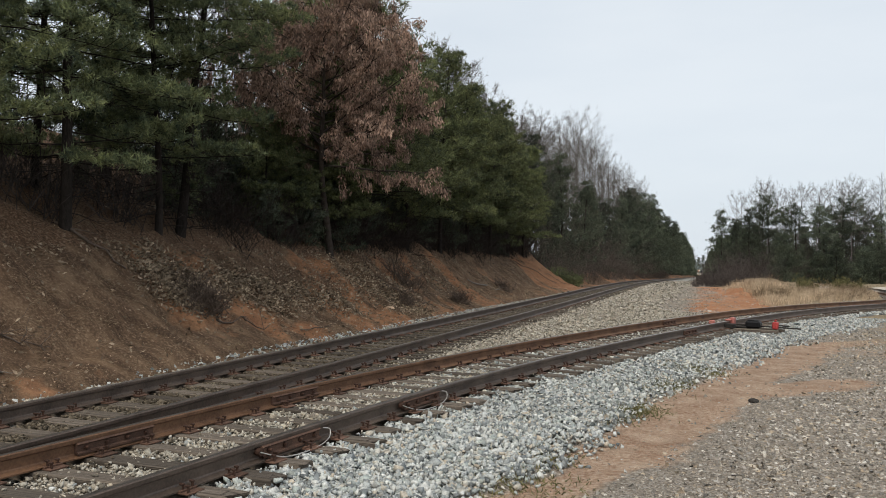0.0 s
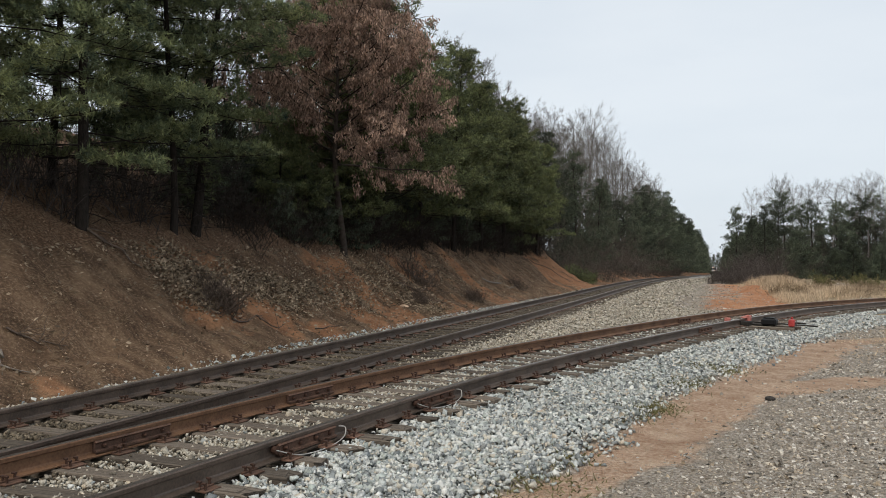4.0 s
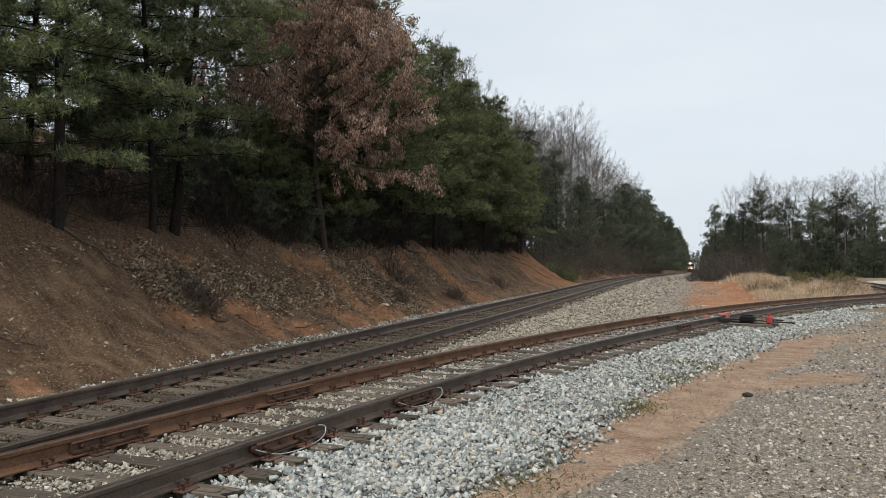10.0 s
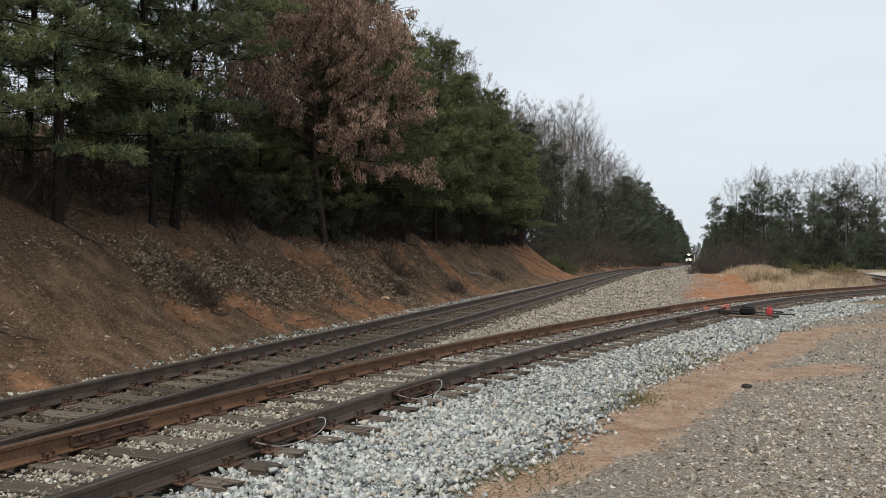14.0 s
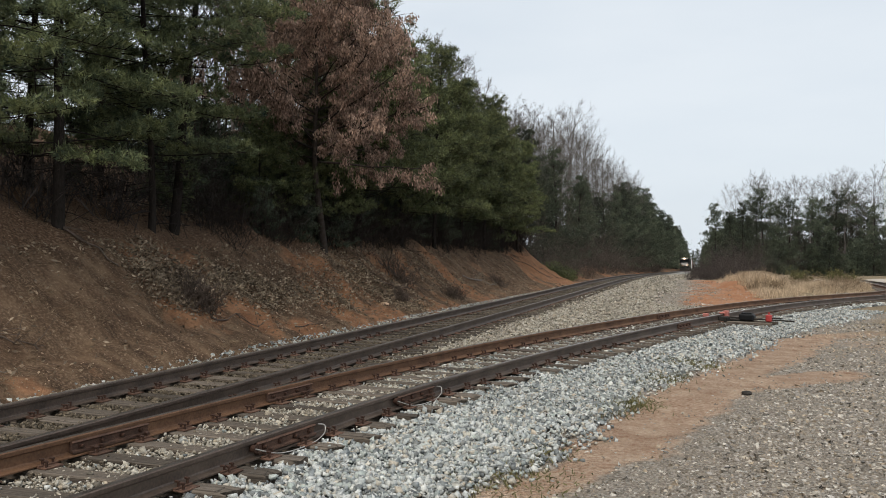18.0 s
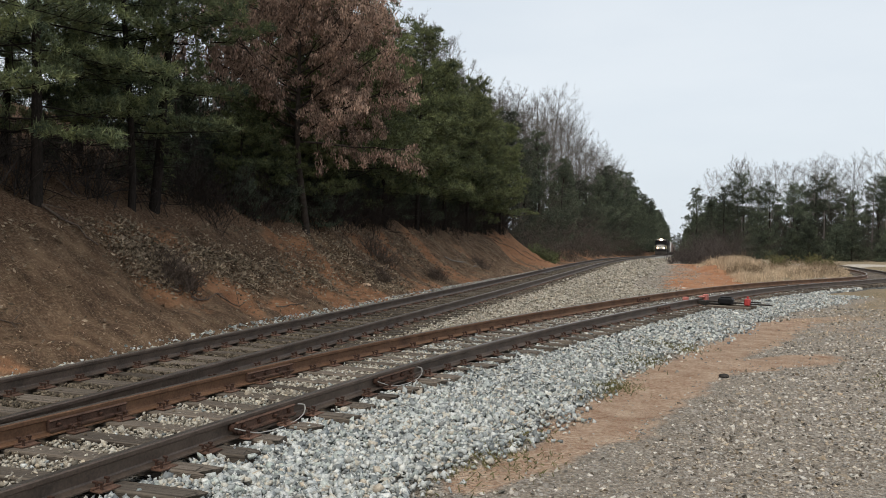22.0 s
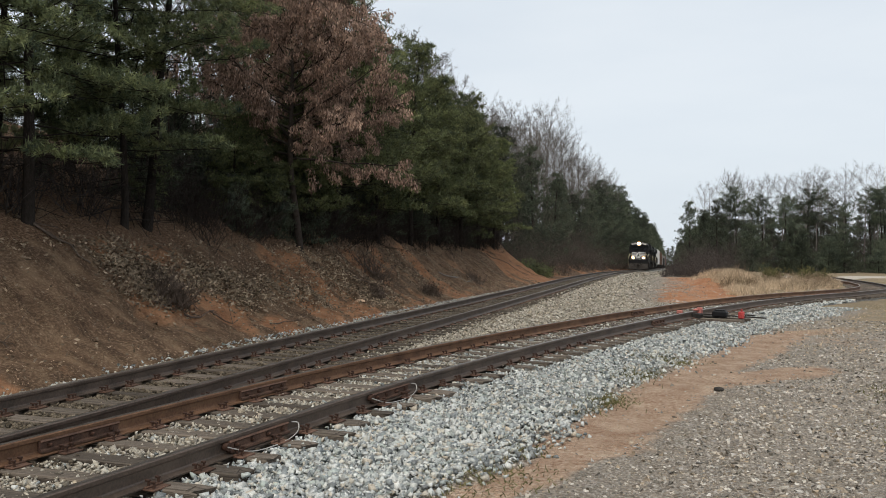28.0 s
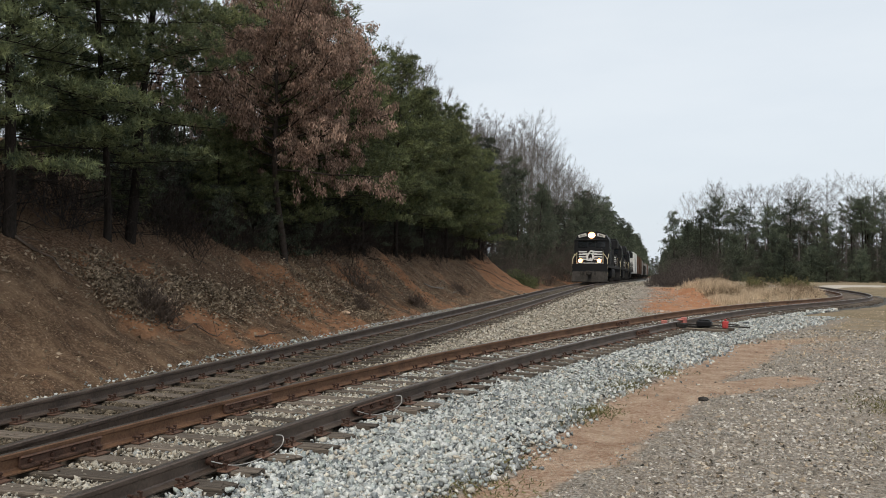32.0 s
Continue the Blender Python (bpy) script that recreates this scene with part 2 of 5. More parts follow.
# ---------------- builders ----------------
def part(name, bm, material, parent=None, label=""):
    """One mesh object from a bmesh or a (verts, faces) pair, under a thing or a part."""
    me = bpy.data.meshes.new(name)
    if isinstance(bm, tuple):
        me.from_pydata([tuple(v) for v in bm[0]], [], [tuple(f) for f in bm[1]])
    else:
        bm.to_mesh(me)
        bm.free()
    me.materials.append(material)
    ob = new(name, me)
    ob.parent = parent
    if label:
        tagged(ob, label)
    return ob


def link_mesh(name, me, m, parent=None):
    ob = new(name, me)
    ob.parent = parent
    ob.matrix_basis = m
    return ob


np.random.seed(3)


class Soup:
    """Collects many small pieces of geometry as arrays, for one mesh."""

    def __init__(self):
        self.v, self.t, self.n, self.s = [], [], 0, []

    def add(self, verts, tris):
        self.v.append(np.asarray(verts, float).reshape(-1, 3))
        self.t.append(np.asarray(tris, np.int64).reshape(-1, 3) + self.n)
        self.n += len(self.v[-1])

    def tube(self, pts, radii, sides=5):
        pts, radii = np.asarray(pts, float), np.asarray(radii, float)
        k = len(pts)
        d = np.gradient(pts, axis=0)
        d /= np.linalg.norm(d, axis=1, keepdims=True) + 1e-9
        ref = np.array([0.31, 0.95, 0.05]) if abs(d[0][1]) < 0.8 else np.array([1.0, 0.1, 0.0])
        a = np.cross(d, ref)
        a /= np.linalg.norm(a, axis=1, keepdims=True) + 1e-9
        b = np.cross(d, a)
        ang = np.arange(sides) * 2 * math.pi / sides
        ring = pts[:, None] + radii[:, None, None] * (np.cos(ang)[None, :, None] * a[:, None] + np.sin(ang)[None, :, None] * b[:, None])
        i, j = np.meshgrid(np.arange(k - 1), np.arange(sides), indexing="ij")
        p, q = i * sides + j, i * sides + (j + 1) % sides
        self.add(ring, np.concatenate([np.stack([p, q, q + sides], -1).reshape(-1, 3), np.stack([p, q + sides, p + sides], -1).reshape(-1, 3)]))

    def stick(self, a, b, ra, rb):
        """A thin three-sided twig; all of them are made together at the end."""
        self.s.append((*a, *b, ra, rb))

    def sticks(self):
        q = np.array(self.s)
        self.s = []
        a, b, ra, rb = q[:, :3], q[:, 3:6], q[:, 6], q[:, 7]
        d = b - a
        s1 = np.cross(d, np.where(np.abs(d[:, 2:]) > 0.8 * np.linalg.norm(d, axis=1, keepdims=True), [[1.0, 0.1, 0.0]], [[0.0, 0.1, 1.0]]))
        s1 /= np.linalg.norm(s1, axis=1, keepdims=True) + 1e-9
        s2 = np.cross(d, s1)
        s2 /= np.linalg.norm(s2, axis=1, keepdims=True) + 1e-9
        ang = np.arange(3) * 2 * math.pi / 3
        ring = np.cos(ang)[None, :, None] * s1[:, None] + np.sin(ang)[None, :, None] * s2[:, None]
        v = np.concatenate([a[:, None] + ring * ra[:, None, None], b[:, None] + ring * rb[:, None, None]], 1)
        t = np.array([(0, 1, 4), (0, 4, 3), (1, 2, 5), (1, 5, 4), (2, 0, 3), (2, 3, 5)])
        self.add(v, (t[None] + 6 * np.arange(len(a))[:, None, None]).reshape(-1, 3))

    def blades(self, base, way, width, across=None):
        """Triangles from base along way (arrays), each as wide as given at its foot."""
        base, way = np.asarray(base), np.asarray(way)
        k = len(base)
        if across is None:
            across = np.cross(way, np.random.normal(size=(k, 3)))
        across = across / (np.linalg.norm(across, axis=1, keepdims=True) + 1e-9) * np.reshape(width, (-1, 1)) / 2
        v = np.stack([base - across, base + across, base + way], 1)
        self.add(v, np.arange(3 * k).reshape(-1, 3))

    def leaves(self, base, way, width):
        """Lens-shaped leaves of two triangles."""
        base, way = np.asarray(base), np.asarray(way)
        k = len(base)
        across = np.cross(way, np.random.normal(size=(k, 3)))
        across = across / (np.linalg.norm(across, axis=1, keepdims=True) + 1e-9) * np.reshape(width, (-1, 1)) / 2
        mid = base + way * 0.5
        v = np.stack([base, mid + across, base + way, mid - across], 1)
        i = np.arange(k)[:, None] * 4
        self.add(v, np.concatenate([i + [[0, 1, 2]], i + [[0, 2, 3]]]))

    def mesh(self, name, material, smooth=False):
        if self.s:
            self.sticks()
        v, t = np.concatenate(self.v), np.concatenate(self.t)
        me = bpy.data.meshes.new(name)
        me.vertices.add(len(v))
        me.vertices.foreach_set("co", v.astype(np.float32).ravel())
        me.loops.add(t.size)
        me.loops.foreach_set("vertex_index", t.astype(np.int32).ravel())
        me.polygons.add(len(t))
        me.polygons.foreach_set("loop_start", np.arange(0, t.size, 3, dtype=np.int32))
        me.polygons.foreach_set("loop_total", np.full(len(t), 3, np.int32))
        if smooth:
            me.polygons.foreach_set("use_smooth", np.ones(len(t), bool))
        me.update(calc_edges=True)
        me.validate()
        me.materials.append(material)
        return me

    def build(self, name, material, parent=None, smooth=False):
        ob = new(name, self.mesh(name, material, smooth))
        ob.parent = parent
        return ob


def box_into(bm, x0, x1, y0, y1, z0, z1, bevel=0.0):
    """A box, its edges bevelled, into a bmesh."""
    got = bmesh.ops.create_cube(bm, size=1.0, matrix=Matrix.LocRotScale(((x0 + x1) / 2, (y0 + y1) / 2, (z0 + z1) / 2), None, (x1 - x0, y1 - y0, z1 - z0)))
    if bevel:
        edges = {e for v in got["verts"] for e in v.link_edges}
        bmesh.ops.bevel(bm, geom=list(edges), offset=bevel, segments=1, affect="EDGES")
    return bm


def box(x0, x1, y0, y1, z0, z1, bevel=0.0):
    return box_into(bmesh.new(), x0, x1, y0, y1, z0, z1, bevel)


def rod_into(bm, a, b, r, sides=8):
    a, b = Vector(a), Vector(b)
    q = (b - a).to_track_quat("Z", "Y").to_matrix().to_4x4()
    bmesh.ops.create_cone(bm, cap_ends=True, segments=sides, radius1=r, radius2=r, depth=(b - a).length, matrix=Matrix.Translation((a + b) / 2) @ q)
    return bm


# ---------------- the plan: track lines and heights ----------------
def bend(y, a, b):
    """Grows from 0 at a, with slope 1 from b on."""
    y = np.asarray(y, float)
    return np.where(y < a, 0, np.where(y > b, y - (a + b) / 2, (y - a) ** 2 / (2 * (b - a))))


def step(v, a, b):
    s = np.clip((np.asarray(v, float) - a) / (b - a), 0, 1)
    return s * s * (3 - 2 * s)


def main_x(y):
    return -0.0178 * bend(y, 20, 44)


def main_z(y):
    return -0.0178 * bend(y, 42, 82)


SIDING = ((-0.05, -25), (0.22, -15), (0.74, -6), (1.24, 0), (1.70, 5), (2.30, 10), (3.28, 15), (4.58, 20), (6.08, 25), (7.95, 30.3), (10.4, 35.8), (13.2, 41.2), (15.3, 46.5), (16.6, 52.5), (17.3, 60), (17.7, 70), (18.0, 85), (18.0, 110))


def spline(points, per=24):
    p = np.array(points, float)
    p = np.concatenate([[2 * p[0] - p[1]], p, [2 * p[-1] - p[-2]]])
    out = []
    for i in range(1, len(p) - 2):
        for s in np.arange(per) / per:
            out.append(0.5 * (2 * p[i] + (p[i + 1] - p[i - 1]) * s + (2 * p[i - 1] - 5 * p[i] + 4 * p[i + 1] - p[i + 2]) * s ** 2 + (3 * p[i] - p[i - 1] - 3 * p[i + 1] + p[i + 2]) * s ** 3))
    return np.array(out + [p[-2]])


SIDE = spline(SIDING)


def siding_x(y):
    return np.interp(y, SIDE[:, 1], SIDE[:, 0])


def siding_z(y):
    return -0.0115 * bend(y, 30, 46)


def fbm(x, y, f, seed=0.0):
    """Cheap smooth noise, about -1 to 1."""
    x, y = np.asarray(x, float) * f + seed, np.asarray(y, float) * f - seed * 1.7
    return (np.sin(1.3 * x + 1.7 * np.sin(0.9 * y + seed)) * np.cos(1.1 * y + 1.3 * np.sin(1.2 * x)) * 0.55 + np.sin(2.9 * x - 1.1 * y + 2 * np.sin(1.7 * y)) * 0.28 + np.sin(5.3 * y + 2.1 * x + 1.5 * np.sin(4.1 * x)) * 0.17)


def bank_top(y):
    """Height of the cut's shoulder above the rails."""
    y = np.asarray(y, float)
    return 2.62 + 0.5 * (1 - step(y, 7, 14)) - 0.2 * step(y, 40, 50) - 1.3 * step(y, 56, 62)


def height(x, y):
    x, y = np.asarray(x, float), np.asarray(y, float)
    u, tz = x - main_x(y), main_z(y)
    s, sz = x - siding_x(y), siding_z(y)
    # the flat formation, falling with the track and more gently on the open side
    open_z = -0.30 - 0.0125 * bend(y, 40, 80) + 0.05 * fbm(x, y, 0.35, 3) + 0.015 * fbm(x, y, 1.9, 5)
    z = np.where(x < siding_x(y), np.minimum(tz, 0) - 0.25, open_z)
    # ballast shoulder beside the siding
    shoulder = sz - 0.27
    near = (y < 32) | (s > -1.5)
    shoulder = shoulder - 0.025 * step(s, 0.95, 1.25)
    k = 1 - step(np.abs(s), 1.35, 3.4)
    z = np.where(near, z * (1 - k) + shoulder * k, z)
    # low plateau of bare orange soil and grass between the tracks
    p = step(y, 33, 37) * (1 - step(y, 58, 72)) * step(u, 2.6, 4.6) * step(-s, 1.5, 2.6)
    z = z + p * (0.13 + 0.05 * fbm(x, y, 0.8, 9) + 0.36 * step(y, 43, 47) * step(u, 6.6, 7.6) * (1 - step(u, 9.0, 11.0)) * (1 - step(y, 50, 56)))
    # beyond, between the main track and the fields
    wide = step(u, 2.0, 5.0) * step(y, 62, 85) * (x < siding_x(y))
    z = z * (1 - wide) + open_z * wide
    # main track bed and its ditch
    k = 1 - step(np.abs(u), 1.5, 2.1)
    z = z * (1 - k) + (tz - 0.27) * k
    # the cut
    corner = 3.2 * step(y, 54.5, 58.5) * (1 - 0.75 * step(y, 66, 80))
    b = np.maximum(-u - 1.95 - corner, 0)
    top = bank_top(y) + 0.14 * fbm(0.4 * y, 0.7 * y, 0.8, 6) + 0.55 * np.exp(-((y - 52.5) / 3.5) ** 2)
    rise = 0.34 * np.minimum(b, 1.1) + 0.78 * np.maximum(b - 1.1, 0)
    soft = 0.8
    rise = np.where(rise < top - soft, rise, top - soft + soft * np.tanh(np.maximum(rise - top + soft, 0) / soft))
    rise = rise + (0.30 - 0.13 * step(y, 26, 40)) * np.clip(b - 3.6, 0, 14) + 0.03 * np.maximum(b - 18, 0)
    rough = step(b, 0.2, 1.2) * (0.12 * fbm(x, y, 0.9, 1) + 0.07 * fbm(x, y, 2.3, 2) + 0.03 * fbm(x, y, 6.1, 4))
    gully = step(b, 0.5, 1.6) * (1 - step(b, 4, 6)) * (0.10 + 0.10 * step(y, 12, 18)) * (np.abs(fbm(0.30 * x, y + 0.35 * x, 1.2, 7)) + 0.5 * np.abs(fbm(0.25 * x, y + 0.3 * x, 3.1, 8)))
    ditch = -0.06 * step(-u, 1.6, 1.9) * (1 - step(b, 0.1, 0.5))
    z = np.where(u < -1.6, np.minimum(z, tz - 0.27) + rise + rough - gully + ditch, z)
    return z


def spaced(bands):
    out = [bands[0][0]]
    for a, b, d in bands:
        k = max(1, int(round((b - a) / d)))
        out += list(a + (b - a) * np.arange(1, k + 1) / k)
    return np.array(out)


gx = spaced([(-1400, -200, 120), (-200, -60, 14), (-60, -14, 2), (-14, -8, 0.5), (-8, 12, 0.2), (12, 24, 0.4), (24, 60, 2), (60, 200, 14), (200, 1400, 120)])
gy = spaced([(-300, -40, 26), (-40, -4, 2), (-4, 3, 0.5), (3, 40, 0.2), (40, 66, 0.4), (66, 120, 1.5), (120, 300, 6), (300, 700, 20), (700, 3000, 200)])
GX, GY = np.meshgrid(gx, gy, indexing="ij")
GZ = height(GX, GY)
ni, nj = GX.shape
ii, jj = np.meshgrid(np.arange(ni - 1), np.arange(nj - 1), indexing="ij")
a0 = (ii * nj + jj).ravel()
sheet = Soup()
sheet.add(np.stack([GX, GY, GZ], -1).reshape(-1, 3), np.concatenate([np.stack([a0, a0 + nj, a0 + nj + 1], -1), np.stack([a0, a0 + nj + 1, a0 + 1], -1)]))


# which soil lies where
def zones(x, y):
    u, s = x - main_x(y), x - siding_x(y)
    wob = 0.35 * fbm(x, y, 0.7, 11) + 0.2 * fbm(x, y, 2.1, 12)
    bank = step(-u + 0.25 * wob, 1.85, 2.15)
    rock = step(u, -2.0, -1.85) * (1 - step(u + wob, 3.4, 4.4)) + step(s, -1.7, -1.2) * (1 - step(s + 0.8 * wob, 2.45, 3.05)) * (y < 28) + step(s, -1.7, -1.2) * (1 - step(s + 0.8 * wob, 1.6, 2.4)) * (y >= 28) * (y < 60)
    rock = np.clip(rock + (u > 0) * (s < 1) * (1 - step(y + 2 * wob, 28.5, 30.5) * step(u, 3.6, 4.4) * (s < -1.7))*(y < 45), 0, 1) * (1 - bank)
    orange = step(y + wob, 30.5, 33) * (1 - step(y, 64, 68)) * step(u + 1.1 * wob, 4.5, 6.0) * (1 - step(x + 0.6 * wob + 0.075 * (y - 35), 8.0, 9.4)) * step(-s, 1.3, 1.9)
    straw = np.maximum(step(y, 30, 33), 0.6 * step(y + 2 * wob, 17, 27) * step(s, 3.2, 4.5)) * (1 - orange) * (1 - rock) * (1 - bank) * step(u + wob, 5.6, 6.6)
    lot = (1 - rock) * (1 - bank) * (1 - orange) * (1 - straw)
    # worn patch of bare earth beside the ballast, and one farther on
    worn = 0 * x
    for line, r in ((((5.55, 8.6), (5.85, 10.2), (6.25, 11.7), (6.9, 14.4), (7.65, 17.4), (8.8, 21.3), (10.4, 23.3)), 0.58), (((6.5, 12.6), (7.3, 13.5), (8.4, 14.9)), 0.55), (((4.9, 6.2), (5.3, 7.4), (5.6, 8.6)), 0.25)):
        for (ax, ay), (bx, by) in zip(line, line[1:]):
            f = np.clip(((x - ax) * (bx - ax) + (y - ay) * (by - ay)) / ((bx - ax) ** 2 + (by - ay) ** 2), 0, 1)
            worn = np.maximum(worn, np.exp(-(np.hypot(x - ax - f * (bx - ax), y - ay - f * (by - ay)) / (r * (1 + 0.7 * wob))) ** 4))
    dirt = lot * np.maximum(worn, 0.55 * np.clip(1.1 * fbm(x, y, 0.40, 21) + 0.5 * wob, 0, 1) * step(y, 10, 20))
    litter = bank * np.clip(0.9 * fbm(x, y, 0.45, 31) + 0.5 * fbm(x, y, 1.4, 33) - 0.25, 0, 1) * step(-u, 2.8, 4.0)
    for px, py, r in ((-4.4, 14.0, 0.9), (-4.35, 16.3, 1.0), (-3.8, 17.3, 0.7), (-4.1, 19.6, 1.1), (-3.3, 20.4, 0.9), (-3.6, 22.8, 1.0), (-3.4, 25.5, 0.9)):
        litter = np.maximum(litter, bank * np.exp(-(((x - px) / (0.75 * r)) ** 2 + ((y - py) / r) ** 2) ** 2) * (0.42 + wob))
    litter = np.maximum(litter, bank * step(-u + 0.8 * wob, 4.7, 5.9))
    clay = bank * np.clip(1.6 * fbm(0.6 * x + 0.5 * y, y, 0.55, 41) - 0.25 + 1.4 * np.exp(-((y - 52.0) / 5.5) ** 2) + 0.55 * step(y, 14, 20), 0, 1) * (1 - 0.6 * litter)
    for px, py, r in ((-3.4, 15.9, 0.9), (-5.5, 13.2, 0.6), (-5.8, 16.6, 0.8), (-4.9, 21.0, 0.8), (-2.5, 22.0, 0.9), (-2.5, 17.0, 0.8), (-4.6, 27.5, 0.8)):
        clay = np.maximum(clay, bank * np.exp(-(((x - px) / (0.7 * r)) ** 2 + ((y - py) / r) ** 2) ** 2) * (0.9 + wob) * (1 - litter))
    road = step(x, 11, 14) * np.exp(-((y - 82 - 0.9 * np.clip(x - 16, -6, 10)) / 6.0) ** 4)
    return rock, orange, straw, dirt, litter, clay, road, bank


Zr, Zo, Zs, Zd, Zl, Zc, Zroad, Zb = [np.clip(v, 0, 1) for v in zones(GX, GY)]


def ground_material():
    m = bpy.data.materials.new("ground")
    m.use_nodes = True
    n, l = m.node_tree.nodes, m.node_tree.links
    b = n["Principled BSDF"]
    b.inputs["Roughness"].default_value, b.inputs["Specular IOR Level"].default_value = 0.95, 0.15
    co = n.new("ShaderNodeTexCoord")

    def tex(scale, detail=6, stretch=None):
        t = n.new("ShaderNodeTexNoise")
        t.inputs["Scale"].default_value, t.inputs["Detail"].default_value = scale, detail
        if stretch:
            mp = n.new("ShaderNodeMapping")
            mp.inputs["Scale"].default_value = stretch
            mp.inputs["Rotation"].default_value = (0, 0, radians(17))
            l.new(co.outputs["Object"], mp.inputs["Vector"])
            l.new(mp.outputs[0], t.inputs["Vector"])
        else:
            l.new(co.outputs["Object"], t.inputs["Vector"])
        return t.outputs["Fac"]

    def cells(scale):
        t = n.new("ShaderNodeTexVoronoi")
        t.inputs["Scale"].default_value = scale
        l.new(co.outputs["Object"], t.inputs["Vector"])
        return t

    def ramp_of(fac, *stops):
        r = n.new("ShaderNodeValToRGB")
        e = r.color_ramp.elements
        e[0].position, e[0].color = stops[0][0], (*stops[0][1], 1)
        e[1].position, e[1].color = stops[-1][0], (*stops[-1][1], 1)
        for p, c in stops[1:-1]:
            e.new(p).color = (*c, 1)
        l.new(fac, r.inputs[0])
        return r.outputs[0]

    def blend(fac, a, c):
        x = n.new("ShaderNodeMixRGB")
        l.new(fac, x.inputs[0])
        l.new(a, x.inputs[1])
        l.new(c, x.inputs[2])
        return x.outputs[0]

    def zone(name, channel):
        at, sep = n.new("ShaderNodeAttribute"), n.new("ShaderNodeSeparateColor")
        at.attribute_name = name
        l.new(at.outputs["Color"], sep.inputs[0])
        rag = n.new("ShaderNodeMath")     # ragged edge
        rag.operation = "MULTIPLY_ADD"
        rag.inputs[1].default_value, rag.inputs[2].default_value = 0.9, -0.45
        l.new(n_mid, rag.inputs[0])
        ad = n.new("ShaderNodeMath")
        l.new(sep.outputs[channel], ad.inputs[0])
        l.new(rag.outputs[0], ad.inputs[1])
        mr = n.new("ShaderNodeMapRange")
        mr.inputs["From Min"].default_value, mr.inputs["From Max"].default_value = 0.32, 0.68
        l.new(ad.outputs[0], mr.inputs["Value"])
        return mr.outputs[0]

    n_big, n_mid, n_fine, n_grit = tex(0.5), tex(3.0), tex(22.0), tex(90.0, 3)
    stone_cells, grit_cells = cells(17.0), cells(42.0)
    gravel = blend(n_mid, ramp_of(grit_cells.outputs["Color"], (0.1, (0.14, 0.120, 0.098)), (0.5, (0.31, 0.275, 0.235)), (0.95, (0.62, 0.58, 0.53))), ramp_of(n_fine, (0.32, (0.16, 0.124, 0.088)), (0.66, (0.46, 0.385, 0.30))))
    earth = blend(n_big, ramp_of(n_fine, (0.30, (0.28, 0.158, 0.096)), (0.5, (0.52, 0.360, 0.252)), (0.70, (0.67, 0.54, 0.42))), ramp_of(n_mid, (0.33, (0.25, 0.135, 0.080)), (0.66, (0.54, 0.405, 0.295))))
    # near bed darkened: the shadow between loose stones is put into its colour
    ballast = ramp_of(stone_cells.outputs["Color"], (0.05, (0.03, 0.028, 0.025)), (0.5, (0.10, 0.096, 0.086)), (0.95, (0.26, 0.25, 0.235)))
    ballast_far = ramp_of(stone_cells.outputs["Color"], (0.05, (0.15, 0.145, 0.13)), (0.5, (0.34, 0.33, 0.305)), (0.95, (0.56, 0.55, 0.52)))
    n_run, n_blot = tex(1.0, 5, (1.3, 2.9, 1.3)), tex(1.3, 4)
    soil = blend(n_blot, ramp_of(n_fine, (0.30, (0.036, 0.025, 0.017)), (0.48, (0.128, 0.084, 0.054)), (0.60, (0.225, 0.152, 0.098)), (0.72, (0.44, 0.335, 0.24))), ramp_of(n_run, (0.34, (0.070, 0.042, 0.027)), (0.5, (0.165, 0.102, 0.063)), (0.68, (0.31, 0.205, 0.128))))
    red = blend(n_mid, ramp_of(n_fine, (0.3, (0.18, 0.080, 0.041)), (0.7, (0.42, 0.22, 0.122))), ramp_of(n_mid, (0.3, (0.23, 0.102, 0.050)), (0.7, (0.48, 0.26, 0.142))))
    leaf = ramp_of(n_fine, (0.3, (0.060, 0.038, 0.025)), (0.55, (0.185, 0.114, 0.071)), (0.72, (0.32, 0.235, 0.165)))
    orange = blend(n_fine, ramp_of(n_mid, (0.3, (0.36, 0.15, 0.07)), (0.7, (0.54, 0.26, 0.135))), ramp_of(n_big, (0.35, (0.40, 0.17, 0.08)), (0.65, (0.56, 0.33, 0.20))))
    straw = blend(n_mid, ramp_of(n_fine, (0.3, (0.17, 0.125, 0.075)), (0.7, (0.42, 0.335, 0.225))), ramp_of(n_big, (0.35, (0.22, 0.185, 0.11)), (0.65, (0.40, 0.30, 0.19))))
    road = ramp_of(n_mid, (0.3, (0.52, 0.46, 0.38)), (0.7, (0.66, 0.60, 0.52)))
    col = blend(zone("zone_b", 0), gravel, earth)
    col = blend(zone("zone_a", 2), col, straw)
    col = blend(zone("zone_b", 2), col, road)
    col = blend(zone("zone_a", 1), col, orange)
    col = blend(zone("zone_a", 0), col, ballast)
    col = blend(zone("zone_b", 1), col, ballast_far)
    col = blend(zone("zone_c", 2), col, soil)
    col = blend(zone("zone_c", 1), col, red)
    col = blend(zone("zone_c", 0), col, leaf)
    l.new(col, b.inputs["Base Color"])
    hsum = n.new("ShaderNodeMath")
    hsum.operation = "MULTIPLY_ADD"
    hsum.inputs[1].default_value = 0.6
    l.new(n_fine, hsum.inputs[0])
    l.new(grit_cells.outputs["Distance"], hsum.inputs[2])
    bp = n.new("ShaderNodeBump")
    bp.inputs["Strength"].default_value, bp.inputs["Distance"].default_value = 0.9, 0.05
    l.new(hsum.outputs[0], bp.inputs["Height"])
    l.new(bp.outputs[0], b.inputs["Normal"])
    return m


